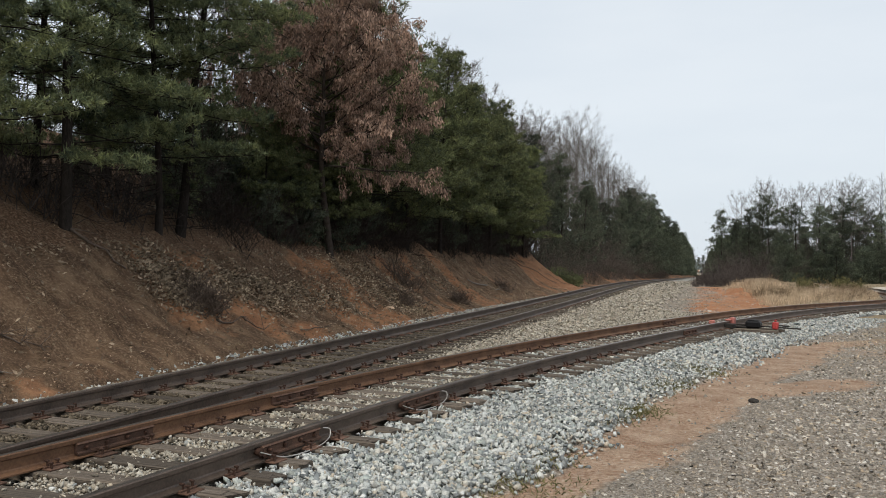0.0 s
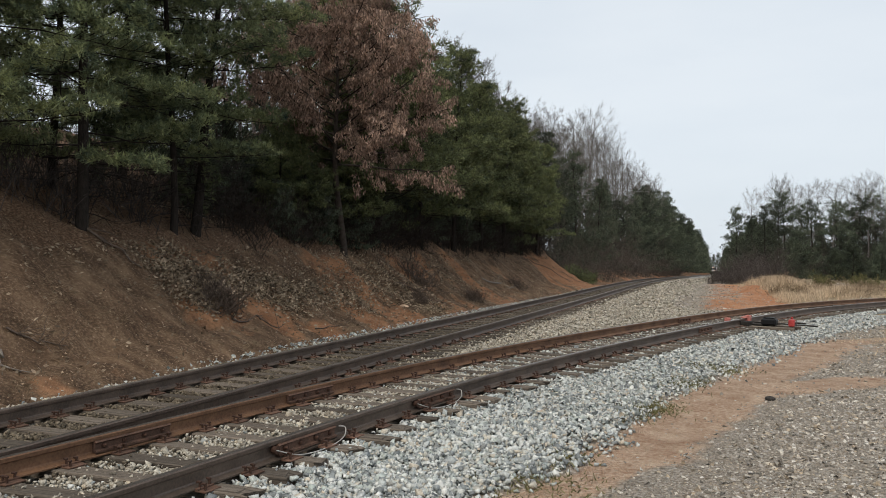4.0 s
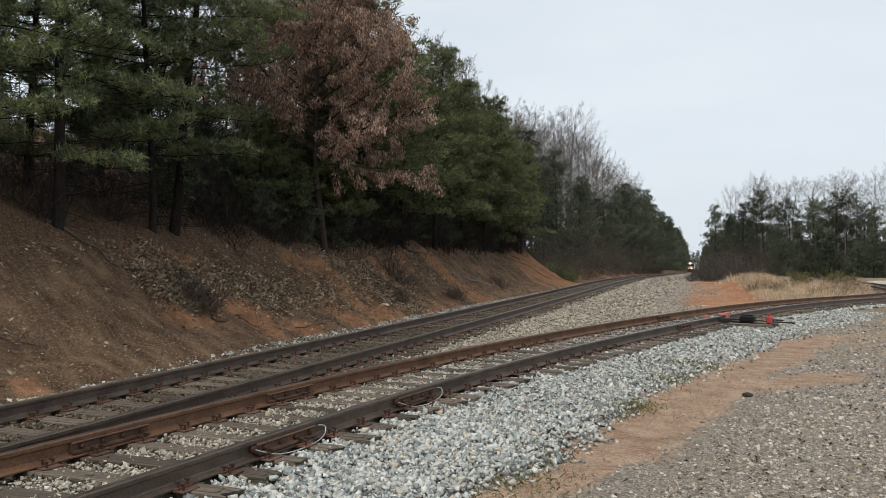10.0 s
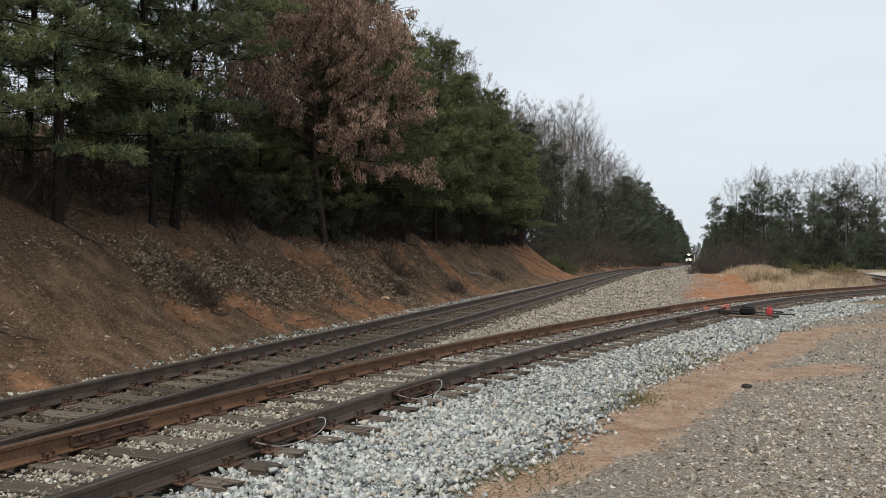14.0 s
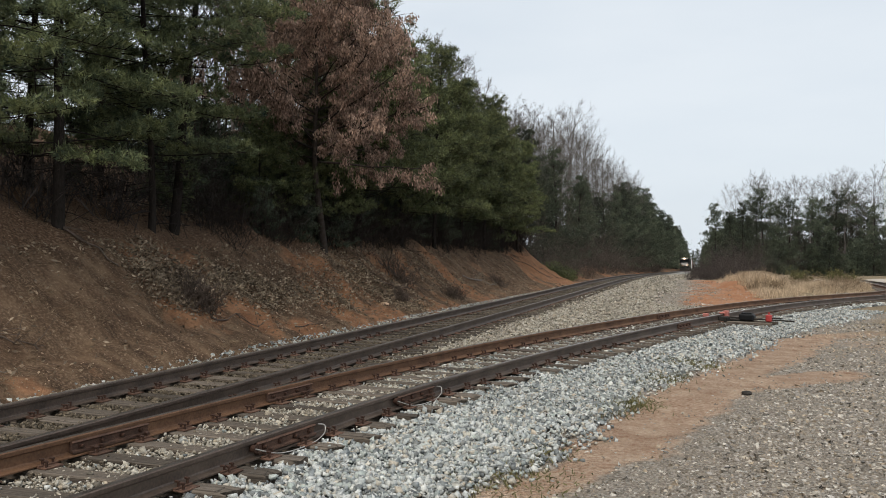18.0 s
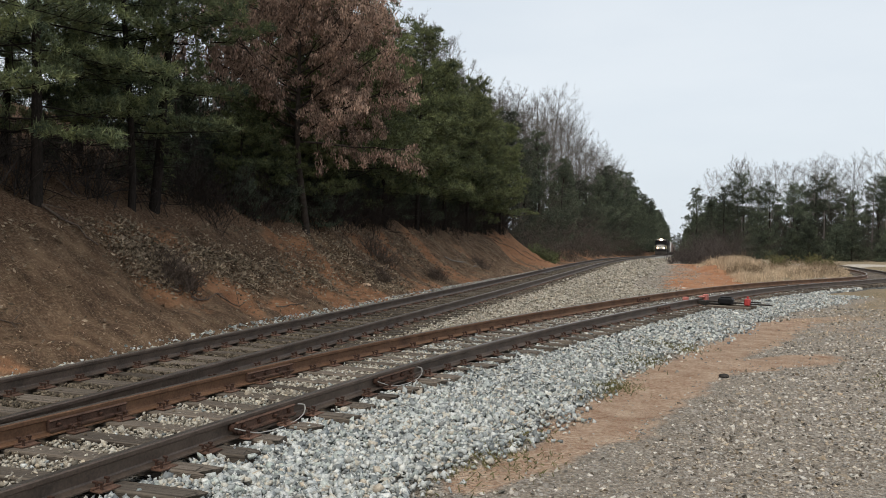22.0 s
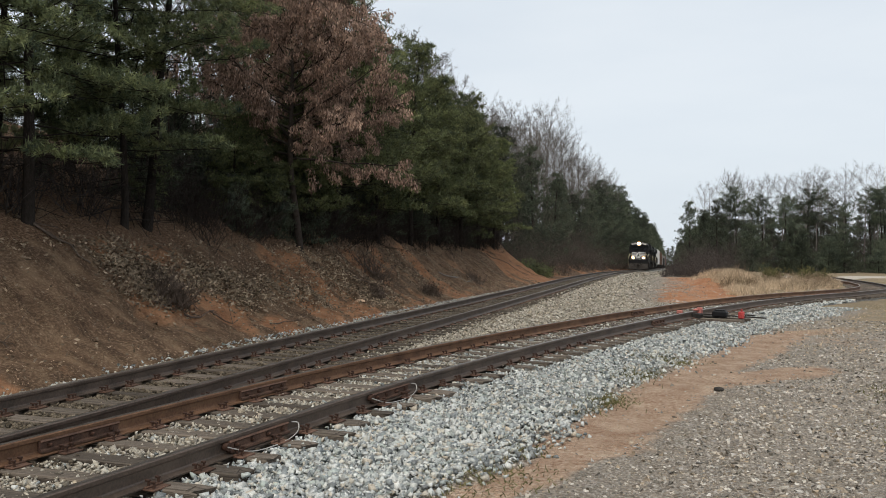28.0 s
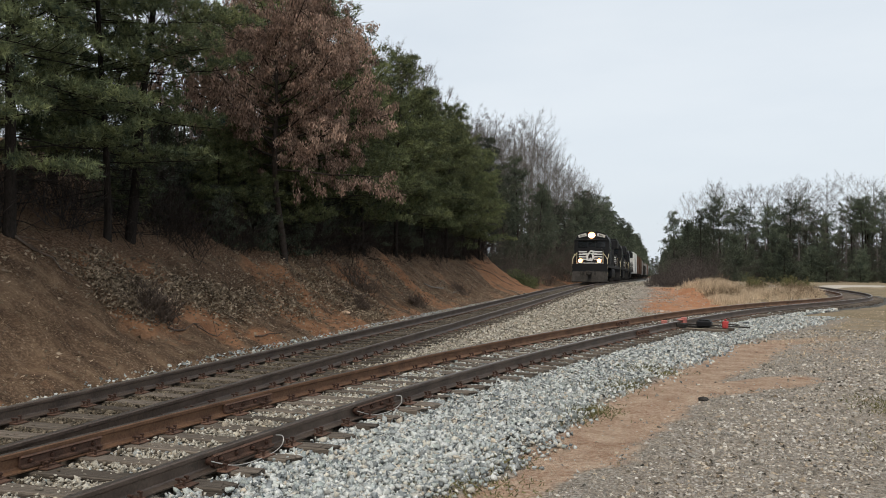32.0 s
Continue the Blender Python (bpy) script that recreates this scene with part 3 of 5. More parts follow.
ground = tagged(sheet.build("ground", ground_material(), None, True), "red-brown earth cutting, pale ballast and a gravelly dirt lot", "ground", kind="structure")
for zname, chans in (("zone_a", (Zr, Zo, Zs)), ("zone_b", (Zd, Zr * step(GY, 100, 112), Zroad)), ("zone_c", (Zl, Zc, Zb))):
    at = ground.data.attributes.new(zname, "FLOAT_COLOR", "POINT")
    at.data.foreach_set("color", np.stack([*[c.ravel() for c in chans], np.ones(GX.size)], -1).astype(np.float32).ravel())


# ---------------- rails ----------------
RAIL_PROFILE = ((-0.075, -0.18), (0.075, -0.18), (0.075, -0.168), (0.018, -0.150), (0.010, -0.135), (0.010, -0.055), (0.034, -0.042), (0.036, -0.010), (0.028, 0.0), (-0.028, 0.0), (-0.036, -0.010), (-0.034, -0.042), (-0.010, -0.055), (-0.010, -0.135), (-0.018, -0.150), (-0.075, -0.168))


def sweep(line, ways, profile):
    """A profile (across, up) swept along a line with level directions across."""
    line, ways, pr = np.array(line), np.array(ways), np.array(profile)
    k, c = len(line), len(pr)
    v = line[:, None] + ways[:, None] * pr[None, :, :1] + np.array([0, 0, 1.0]) * pr[None, :, 1:]
    faces = [(i * c + j, i * c + (j + 1) % c, (i + 1) * c + (j + 1) % c, (i + 1) * c + j) for i in range(k - 1) for j in range(c)]
    return v.reshape(-1, 3), faces + [tuple(range(c)), tuple(range((k - 1) * c, k * c))[::-1]]


def line_of(fx, fz, ys, off):
    """Points and across-directions of a line beside a track, off metres to its right."""
    ys = np.asarray(ys, float)
    slope = (fx(ys + 0.05) - fx(ys - 0.05)) / 0.1
    w = np.stack([np.ones_like(slope), -slope, 0 * slope], -1)
    w /= np.linalg.norm(w, axis=1, keepdims=True)
    p = np.stack([fx(ys), ys, fz(ys)], -1) + w * off
    return p, w


def add_rail(parent, fx, fz, ys, off, material):
    p, w = line_of(fx, fz, ys, off)
    rail = part("rail", sweep(p, w, RAIL_PROFILE), material, parent)
    rail.data.materials.append(M_HEAD)
    c = len(RAIL_PROFILE)
    for i, f in enumerate(rail.data.polygons):
        if i < (len(ys) - 1) * c and i % c == 8:
            f.material_index = 1
    return rail


main_track = tagged(new("railway_track"), "main railway track with dark steel rails on weathered wooden ties", "railway track")
siding_track = tagged(new("railway_track"), "rusty siding track curving away on weathered wooden ties", "railway track")
ys_main = spaced([(-40, 0, 4), (0, 80, 1), (80, 200, 5), (200, 700, 20)])
ys_side = spaced([(-24, 4, 2), (4, 62, 0.5), (62, 108, 2)])
add_rail(main_track, main_x, main_z, ys_main, -0.7525, M_RAIL)
add_rail(main_track, main_x, main_z, ys_main, 0.7525, M_RAIL)
add_rail(siding_track, siding_x, siding_z, ys_side[ys_side > 3.6], -0.7525, M_RAIL_RUST)
add_rail(siding_track, siding_x, siding_z, ys_side, 0.7525, M_RAIL)


# ---------------- trees ----------------
def unit(v):
    return v / (np.sqrt((v * v).sum(-1, keepdims=True)) + 1e-9)


def wander(rng, start, way, length, steps, sway, up=0.0):
    pts, d = [np.array(start, float)], unit(np.array(way, float))
    for _ in range(steps):
        d = unit(d + rng.normal(size=3) * sway + np.array([0, 0, up]))
        pts.append(pts[-1] + d * length / steps)
    return np.array(pts)


def along(line, f):
    """The point at share f of a line of points."""
    k = min(max(f, 0.0), 0.9999) * (len(line) - 1)
    i = int(k)
    return line[i] * (1 - k % 1) + line[i + 1] * (k % 1)


def bare_tree(seed, tall, girth, limbs=16, subs=8, twigs=7, spread=0.24, first=0.38):
    """Leafless tree: a long stem and upswept limbs that end in fine fans of twigs, under a rounded top."""
    rng = np.random.default_rng(seed)
    s = Soup()
    trunk = wander(rng, (0, 0, -0.4), (0, 0, 1), tall * 0.93, 9, 0.035, 0.06)
    s.tube(trunk, np.linspace(girth, girth * 0.10, 10) * np.array([1.25] + [1] * 9), 7)
    for i in range(limbs):
        f = first + (0.96 - first) * (i + rng.random() * 0.8) / limbs
        g = (f - first) / (0.96 - first)
        a = i * 2.4 + rng.random()
        out = np.array([math.cos(a), math.sin(a), 0]) + np.array([0, 0, 0.45 + 0.5 * g])
        ln = tall * spread * math.sqrt(max(0.10, 1 - (1.25 * g - 0.35) ** 2)) * (0.85 + 0.35 * rng.random())
        limb = wander(rng, along(trunk, f), out, ln, 6, 0.06, 0.08)
        s.tube(limb, np.linspace(girth * (1.02 - f) * 0.24 + 0.008, 0.005, 7), 4)
        for j in range(subs):
            h = 0.25 + 0.75 * (j + rng.random()) / subs
            w = unit(limb[-1] - limb[0]) * 0.7 + rng.normal(size=3) * 0.55 + np.array([0, 0, 0.20])
            sub = wander(rng, along(limb, h), w, ln * (0.42 - 0.18 * h) * (0.8 + 0.4 * rng.random()), 3, 0.06, 0.06)
            s.tube(sub, np.linspace(0.008, 0.004, 4), 3)
            for _ in range(twigs):
                q = along(sub, 0.3 + 0.7 * rng.random())
                w2 = unit(sub[-1] - sub[0]) * 0.8 + rng.normal(size=3) * 0.60 + np.array([0, 0, 0.15])
                s.stick(q, q + unit(w2) * ln * (0.06 + 0.11 * rng.random()), 0.005, 0.0025)
    return s


def tufts(s, rng, centres, ways, blades, length, width, puff=0.0, ball=0.9):
    """Sprays of needles round twig ends."""
    k = len(centres)
    base = np.repeat(centres, blades, 0) + rng.normal(size=(k * blades, 3)) * (puff or length * 0.40)
    d = unit(np.repeat(unit(ways), blades, 0) * (1 - ball * 0.5) + rng.normal(size=(k * blades, 3)) * ball)
    s.blades(base, d * length * (0.6 + 0.8 * rng.random((k * blades, 1))), width * (0.7 + 0.6 * rng.random(k * blades)))


def pine_tree(seed, tall, girth, crown_from=0.3, reach=3.0, layers=13, per=5, pad=0.30, shoots=9, blades=12, length=0.15, width=0.022, shape="open", inner=0.35, dead=8, sub=True):
    """Conifer: limbs in loose tiers, each carrying separate domed pads of needles; dead sticks low on the trunk."""
    rng = np.random.default_rng(seed)
    wood, green = Soup(), Soup()
    trunk = wander(rng, (0, 0, -0.5), (0, 0, 1), tall + 0.5, 10, 0.03, 0.05)
    wood.tube(trunk, np.linspace(girth, girth * 0.10, 11) * np.array([1.2] + [1] * 10), 8)
    cs, ws = [], []
    for i in range(layers):
        f = crown_from + (0.985 - crown_from) * (i + 0.35 + 0.5 * rng.random()) / layers
        g = (f - crown_from) / (1 - crown_from)
        if shape == "open":
            far = reach * (0.45 + 0.75 * math.sin(2.9 * min(1, g * 0.85 + 0.15))) * (1 - 0.35 * g)
        else:
            far = reach * (1.04 - g) ** 0.72
        for j in range(per):
            if rng.random() < 0.10:
                continue
            a = (j + 0.75 * rng.random()) * 6.283 / per + i * 1.3
            ln = far * (0.55 + 0.65 * rng.random())
            limb = wander(rng, along(trunk, f) + np.array([0, 0, 0.2 * rng.normal()]), (math.cos(a), math.sin(a), -0.05 + 0.16 * rng.normal() + 0.55 * g), ln, 5, 0.14, 0.06)
            if sub:
                wood.tube(limb, np.linspace(girth * 0.09 * (1.2 - g) + 0.005, 0.004, 6), 4)
            else:
                wood.stick(limb[0], limb[5], girth * 0.12 + 0.008, 0.008)
            d = unit(limb[-1] - limb[0])
            side = unit(np.cross(d, (0, 0, 1)))
            k = max(1, int(ln * (1 - inner) / (pad * 1.15)))
            for q in range(k + 1):
                h = inner + (1 - inner) * (q + 0.3 * rng.random()) / k if q < k else 1.0
                wide = min(0.33 * ln * (1.25 - h), 1.1)
                for way in ((-1, 1) if wide > 0.55 * pad and q < k else (0,)):
                    p = along(limb, h)
                    c = p + way * side * wide * (0.6 + 0.6 * rng.random()) + d * 0.25 * pad * rng.random() + np.array([0, 0, 0.10 * pad * rng.normal() + 0.06])
                    if sub and way:
                        wood.stick(p, c, 0.009, 0.004)
                    r = pad * (0.65 + 0.6 * rng.random())
                    th, u = rng.random(shoots) * 6.283, np.sqrt(rng.random(shoots))
                    out = np.cos(th)[:, None] * d + np.sin(th)[:, None] * side
                    cs.append(c + out * (u * r)[:, None] + np.array([0, 0, 1.0]) * (0.75 * r * (1 - u * u) + 0.10 * r * rng.normal(size=shoots))[:, None])
                    ws.append(out * (0.8 * u)[:, None] + np.array([0, 0, 0.75]) + 0.35 * d)
    for _ in range(dead):
        a, f = rng.random() * 6.283, crown_from * (0.25 + 0.9 * rng.random())
        limb = wander(rng, along(trunk, f), (math.cos(a), math.sin(a), -0.05), 0.6 + 1.3 * rng.random(), 3, 0.12, -0.03)
        wood.tube(limb, (0.016, 0.011, 0.008, 0.004), 3)
        for h in (0.4, 0.6, 0.8):
            q = along(limb, h)
            wood.stick(q, q + unit(rng.normal(size=3) + 1.2 * unit(limb[-1] - limb[0])) * 0.35, 0.006, 0.003)
    tufts(green, rng, np.concatenate(cs), np.concatenate(ws), blades, length, width, 0.26 * length, 0.75)
    return wood, green


def oak_tree(seed, tall, girth, reach):
    """Broad oak that keeps its dead leaves, hanging in tassels."""
    rng = np.random.default_rng(seed)
    wood, leaf = Soup(), Soup()
    trunk = wander(rng, (0, 0, -0.5), (0.05, 0, 1), tall * 0.9, 9, 0.05, 0.04)
    wood.tube(trunk, np.linspace(girth, girth * 0.15, 10), 8)
    base, way = [], []
    for i in range(46):
        f = 0.42 + 0.56 * i / 46
        a = i * 2.4 + rng.random()
        g = (f - 0.42) / 0.56
        ln = reach * (0.80 + 0.38 * math.sin(3.1 * g)) * (1 - 0.58 * g) * (0.85 + 0.22 * rng.random())
        limb = wander(rng, along(trunk, f), (math.cos(a), math.sin(a), 0.16 + 0.50 * g), ln, 6, 0.10, 0.02)
        wood.tube(limb, np.linspace(girth * 0.30 * (1.1 - g), 0.012, 7), 5)
        for j in range(13):
            q = along(limb, 0.16 + 0.84 * (j + rng.random()) / 13)
            sub = wander(rng, q, unit(limb[-1] - limb[0]) * 0.7 + rng.normal(size=3) * 0.55, 0.50 + 0.5 * rng.random(), 3, 0.15, -0.06)
            wood.tube(sub, (0.014, 0.010, 0.007, 0.005), 3)
            for e in (0.35, 0.55, 0.75, 0.95, 1.0):
                c = along(sub, e + 0.1 * rng.normal())
                m = 24
                drop = rng.random((m, 1)) * 0.26
                base.append(c + rng.normal(size=(m, 3)) * np.array([0.075, 0.075, 0.03]) - drop * np.array([0, 0, 1.0]))
                way.append(unit(rng.normal(size=(m, 3)) * 0.36 + np.array([0, 0, -0.95])) * (0.08 + 0.07 * rng.random((m, 1))))
    leaf.leaves(np.concatenate(base), np.concatenate(way), 0.046)
    return wood, leaf


def plant(name, label, category, group, wood, crown=None, bark=None, leafage=None):
    """A tree as a thing: trunk with its limbs, and the crown."""
    root = tagged(new(name), label, category, group)
    wood.build("trunk", bark, root, True)
    if crown:
        crown.build("crown", leafage, root)
    return root


def stand(tree, x, y, turn=0.0, size=1.0, lean=0.0):
    m = pose(x, y, float(height(x, y)) - 0.05, lean, 0, turn) @ Matrix.Scale(size, 4)
    tree.matrix_basis = m
    return tree


def again(tree, x, y, turn=0.0, size=1.0, lean=0.0, label=""):
    t = copy_thing(tree, pose(x, y, 0))
    stand(t, x, y, turn, size, lean)
    return tagged(t, label) if label else t


rng = np.random.default_rng(7)
PINES = [plant("pine_tree", "tall Virginia pine with open olive-green crown on the bank", "tree", "pines on the cutting", *pine_tree(s, t, g, cf, r, la, pe, 0.25, 11, 15, 0.115, 0.024, "open", 0.38, 16), M_BARK_PINE, M_NEEDLE)
         for s, t, g, cf, r, la, pe in ((1, 11.5, 0.12, 0.15, 3.4, 15, 4), (2, 10.5, 0.09, 0.17, 2.6, 13, 4), (3, 12.0, 0.15, 0.19, 2.7, 14, 4))]
BACKPINES = [plant("pine_tree", "pine standing deeper in the wood", "tree", "pines on the cutting", *pine_tree(s, t, g, cf, r, la, pe, 0.40, 7, 8, 0.22, 0.040, "open", 0.42, 8), M_BARK_PINE, M_NEEDLE)
             for s, t, g, cf, r, la, pe in ((4, 11.5, 0.15, 0.18, 3.5, 11, 4), (6, 12.0, 0.13, 0.22, 3.3, 11, 4))]
CEDARS = [plant("cedar_tree", "dense green evergreen with pointed crown on the bank", "tree", "evergreens on the cutting", *pine_tree(s, t, 0.11, cf, r, 13, 6, 0.35, 11, 12, 0.15, 0.030, "cone", 0.45, 10), M_BARK_PINE, M_CEDAR)
          for s, t, r, cf in ((11, 8.8, 3.3, 0.19), (12, 7.6, 3.1, 0.18))]
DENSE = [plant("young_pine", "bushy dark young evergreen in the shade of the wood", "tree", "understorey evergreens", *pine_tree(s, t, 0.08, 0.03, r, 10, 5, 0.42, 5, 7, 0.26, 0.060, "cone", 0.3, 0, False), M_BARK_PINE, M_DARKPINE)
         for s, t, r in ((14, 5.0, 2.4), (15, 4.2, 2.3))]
FARPINES = [plant("pine_tree", "dark pine at the edge of distant woods", "tree", "distant pines", *pine_tree(s, t, 0.2, cf, r, la, pe, 0.70, 7, 10, 0.32, 0.060, sh, 0.25, 0, False), M_BARK_PINE, M_DARKPINE)
            for s, t, cf, r, la, pe, sh in ((21, 15, 0.56, 3.3, 7, 4, "open"), (22, 13, 0.03, 3.9, 14, 5, "cone"), (23, 16, 0.64, 3.2, 6, 4, "open"))]
BARES = [plant("bare_tree", "tall leafless grey hardwood tree in winter", "tree", "leafless trees", bare_tree(s, t, g, li, 11, 11, sp, fi), None, M_BARK_GREY)
         for s, t, g, li, sp, fi in ((31, 15.6, 0.14, 20, 0.17, 0.42), (32, 14.5, 0.12, 19, 0.19, 0.38), (33, 16.2, 0.13, 20, 0.16, 0.45), (34, 13.6, 0.10, 18, 0.20, 0.36))]
FARBARES = [plant("bare_tree", "leafless grey hardwood tree in distant woods", "tree", "leafless trees", bare_tree(s, t, 0.11, 18, 9, 7, sp, fi), None, M_BARK_GREY)
            for s, t, sp, fi in ((35, 16, 0.22, 0.42), (36, 14.5, 0.25, 0.38), (37, 16.5, 0.21, 0.45))]
SAPLINGS = [plant("bare_sapling", "thin leafless understorey sapling on the bank", "tree", "saplings", bare_tree(s, t, 0.045, 12, 5, 4, 0.30, 0.15), None, M_BARK_DARK) for s, t in ((41, 5.5), (42, 4.0), (43, 6.5))]


def grove(kinds, spots):
    """Stand trees of these kinds at (x, y, turn, size); a kind's first one is the original."""
    for k, (x, y, turn, size) in enumerate(spots):
        kind = kinds[k % len(kinds)]
        if "placed" in kind:
            again(kind, x, y, turn, size)
        else:
            kind["placed"] = 1
            stand(kind, x, y, turn, size)


# large pines at the near end of the cutting
grove(PINES, [(-5.7, 12.7, 20, 1.0), (-5.7, 15.5, 130, 1.0), (-5.9, 16.5, 75, 0.88), (-6.0, 9.6, 250, 1.0), (-7.8, 14.0, 200, 1.0)])
grove(BACKPINES, [(-10.5, 19.2, 100, 1.0), (-9.0, 11.0, 40, 1.05), (-7.6, 7.4, 90, 1.0), (-10.5, 10.5, 300, 1.0), (-10.8, 13.4, 30, 1.1)])
# brown oak
oak = plant("oak_tree", "oak holding its dead brown leaves in hanging bunches", "tree", "", *oak_tree(8, 9.2, 0.13, 4.4), M_BARK_DARK, M_OAKLEAF)
stand(oak, -5.2, 23.2, 0)
# cedars and young pines along the shoulder
grove(CEDARS, [(-5.8, 27.0, 0, 1.08), (-6.0, 25.0, 60, 0.80), (-6.0, 22.2, 100, 0.42), (-6.4, 21.2, 30, 0.45), (-5.9, 24.0, 10, 0.50), (-5.7, 31.0, 60, 1.0), (-5.7, 35.0, 200, 1.0), (-5.7, 39.2, 40, 1.06), (-5.7, 43.2, 310, 0.94), (-5.7, 47.4, 100, 0.98), (-7.4, 29, 90, 1.36), (-7.8, 34.5, 10, 1.12), (-7.6, 40, 70, 0.98), (-7.4, 46, 150, 1.08), (-5.6, 50.6, 250, 0.78), (-7.0, 50.5, 20, 1.0)])
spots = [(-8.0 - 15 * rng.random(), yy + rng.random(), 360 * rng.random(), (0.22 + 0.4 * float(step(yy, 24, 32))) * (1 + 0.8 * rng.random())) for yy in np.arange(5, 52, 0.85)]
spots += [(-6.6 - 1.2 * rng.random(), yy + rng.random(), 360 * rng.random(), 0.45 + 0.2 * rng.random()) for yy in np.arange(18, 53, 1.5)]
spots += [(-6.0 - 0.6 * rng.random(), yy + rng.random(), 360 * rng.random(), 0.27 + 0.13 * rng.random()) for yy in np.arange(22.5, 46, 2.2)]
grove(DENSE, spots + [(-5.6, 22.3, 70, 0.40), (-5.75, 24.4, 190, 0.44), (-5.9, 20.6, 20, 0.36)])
# leafless wood behind
spots = [(-9.5 - 1.8 * rng.random(), yy + rng.random() * 2) for yy in np.concatenate([np.arange(46, 112, 1.7), np.arange(112, 190, 3.2)])] + [(-13 - 14 * rng.random(), yy + rng.random() * 3) for yy in np.arange(4, 190, 3.2)]
for kinds, a, b in ((BARES, 0, 90), (FARBARES, 90, 300)):
    grove(kinds, [(bx, by, 360 * rng.random(), (0.80 + 0.22 * float(step(by, 54, 88)) + 0.14 * float(step(by, 80, 104))) * (0.92 + 0.16 * rng.random())) for bx, by in spots if a <= by < b])
for bx, by, turn, size in ((-9.4, 24.6, 40, 0.72), (-10.7, 26.6, 160, 0.78), (-8.6, 22.6, 250, 0.62), (-9.9, 22.0, 310, 0.66)):
    again(BARES[1], bx, by, turn, size, 0, "leafless grey hardwood with fine twigs between the pines")
grove(BARES, [(-11.3 - 1.8 * rng.random(), yy + rng.random(), 360 * rng.random(), 0.86 + 0.10 * rng.random()) for yy in np.arange(54, 80, 1.7)] + [(-10.3, 49.5, 20, 0.84), (-10.7, 51.5, 140, 0.86), (-10.2, 53.4, 250, 0.86), (-10.9, 55.6, 80, 0.87), (-10.4, 58.0, 310, 0.88)])
grove(SAPLINGS, [(-7.2 - 3.5 * rng.random(), 9 + 1.7 * k + rng.random(), 50 * k, 0.7 + 0.6 * rng.random()) for k in range(26)])
# pines farther along the line
spots = [(float(main_x(yy)) - 6.2 + 1.2 * float(step(yy, 80, 220)) - 2.2 * rng.random(), yy + 2 * rng.random(), 360 * rng.random(), 0.50 + 0.34 * rng.random() + 0.30 * float(step(yy, 80, 170)) + 0.0007 * yy) for yy in np.concatenate([np.arange(66, 200, 4.6), np.arange(200, 620, 10)])]
grove(FARPINES[1:2], spots)
grove(FARBARES, [(-8 - 0.0178 * yy - 4 * rng.random(), yy, yy * 3, 0.85) for yy in np.arange(194, 600, 11)] + [(-40 + 2.6 * k, 640 + 30 * rng.random(), 30 * k, 0.8 + 0.3 * rng.random()) for k in range(24)])
grove(FARPINES[1:2], [(-50 + 5.0 * k + 3 * rng.random(), 630 + 40 * rng.random(), 30 * k, 1.0 + 0.3 * rng.random()) for k in range(16)])
# woods across the open ground
grove(FARPINES[1:2], [(6.3, 118, 15, 0.72), (8.2, 124, 100, 0.66)])
grove(FARPINES[1:2], [(9.5 + 1.5 * k + rng.random(), 128 + 0.16 * k + 9 * rng.random(), 40 * k, 0.34 + 0.2 * rng.random()) for k in range(48)])
grove(FARPINES[1:2], [(11 + 2.1 * k + rng.random(), 152 + 10 * rng.random() + 0.1 * k, 61 * k, 0.60 + 0.2 * rng.random()) for k in range(36)])
grove(DENSE, [(14 + 3.2 * k + 2 * rng.random(), 124 + 6 * rng.random() + 0.1 * k, 71 * k, 0.8 + 0.5 * rng.random()) for k in range(18)])
grove([FARPINES[0], FARPINES[2]], [(11 + 1.9 * k + 2 * rng.random(), 134 + 22 * rng.random() + 0.2 * k, 37 * k, 0.68 + 0.26 * rng.random()) for k in range(42)])
grove(FARPINES[1:2], [(9 + 2.0 * k + 2 * rng.random(), 168 + 8 * rng.random(), 47 * k, 0.66 + 0.16 * rng.random()) for k in range(44)])
grove(FARBARES, [(8 + 1.1 * k + 2 * rng.random(), 146 + 20 * rng.random(), 53 * k, 1.06 + 0.14 * rng.random()) for k in range(76)])
grove(FARPINES[1:2], [(float(main_x(yy)) + 9.0 - 2.6 * float(step(yy, 112, 260)) + 2 * rng.random(), yy, yy * 11, 0.50 + 0.2 * rng.random()) for yy in np.concatenate([np.arange(112, 200, 5), np.arange(200, 620, 14)])])


# ---------------- undergrowth, litter and grass ----------------
def scatter(k, x0, x1, y0, y1, seed):
    g = np.random.default_rng(seed)
    return g.uniform(x0, x1, k), g.uniform(y0, y1, k), g


def on_ground(x, y, lift=0.0):
    return np.stack([x, y, height(x, y) + lift], -1)


def brush(name, label, spots, seed, material, stems=26, tall=1.4, spread=0.8):
    """A thicket of thin forking stems."""
    g = np.random.default_rng(seed)
    s = Soup()
    for bx, by, size in spots:
        feet = on_ground(bx + g.normal(size=stems) * 0.3 * size, by + g.normal(size=stems) * 0.3 * size)
        for p in feet:
            w = np.array([g.normal() * spread * 0.5, g.normal() * spread * 0.5, 1.0])
            st = wander(g, p, w, tall * size * (0.5 + 0.7 * g.random()), 4, 0.22)
            s.stick(st[0], st[2], 0.010, 0.007)
            s.stick(st[2], st[4], 0.007, 0.004)
            for _ in range(4):
                q = st[1 + int(g.random() * 3.99)]
                s.stick(q, q + unit(w + g.normal(size=3) * 0.8) * tall * size * 0.3, 0.007, 0.003)
    return tagged(s.build(name, material), label, "undergrowth", kind="stuff")


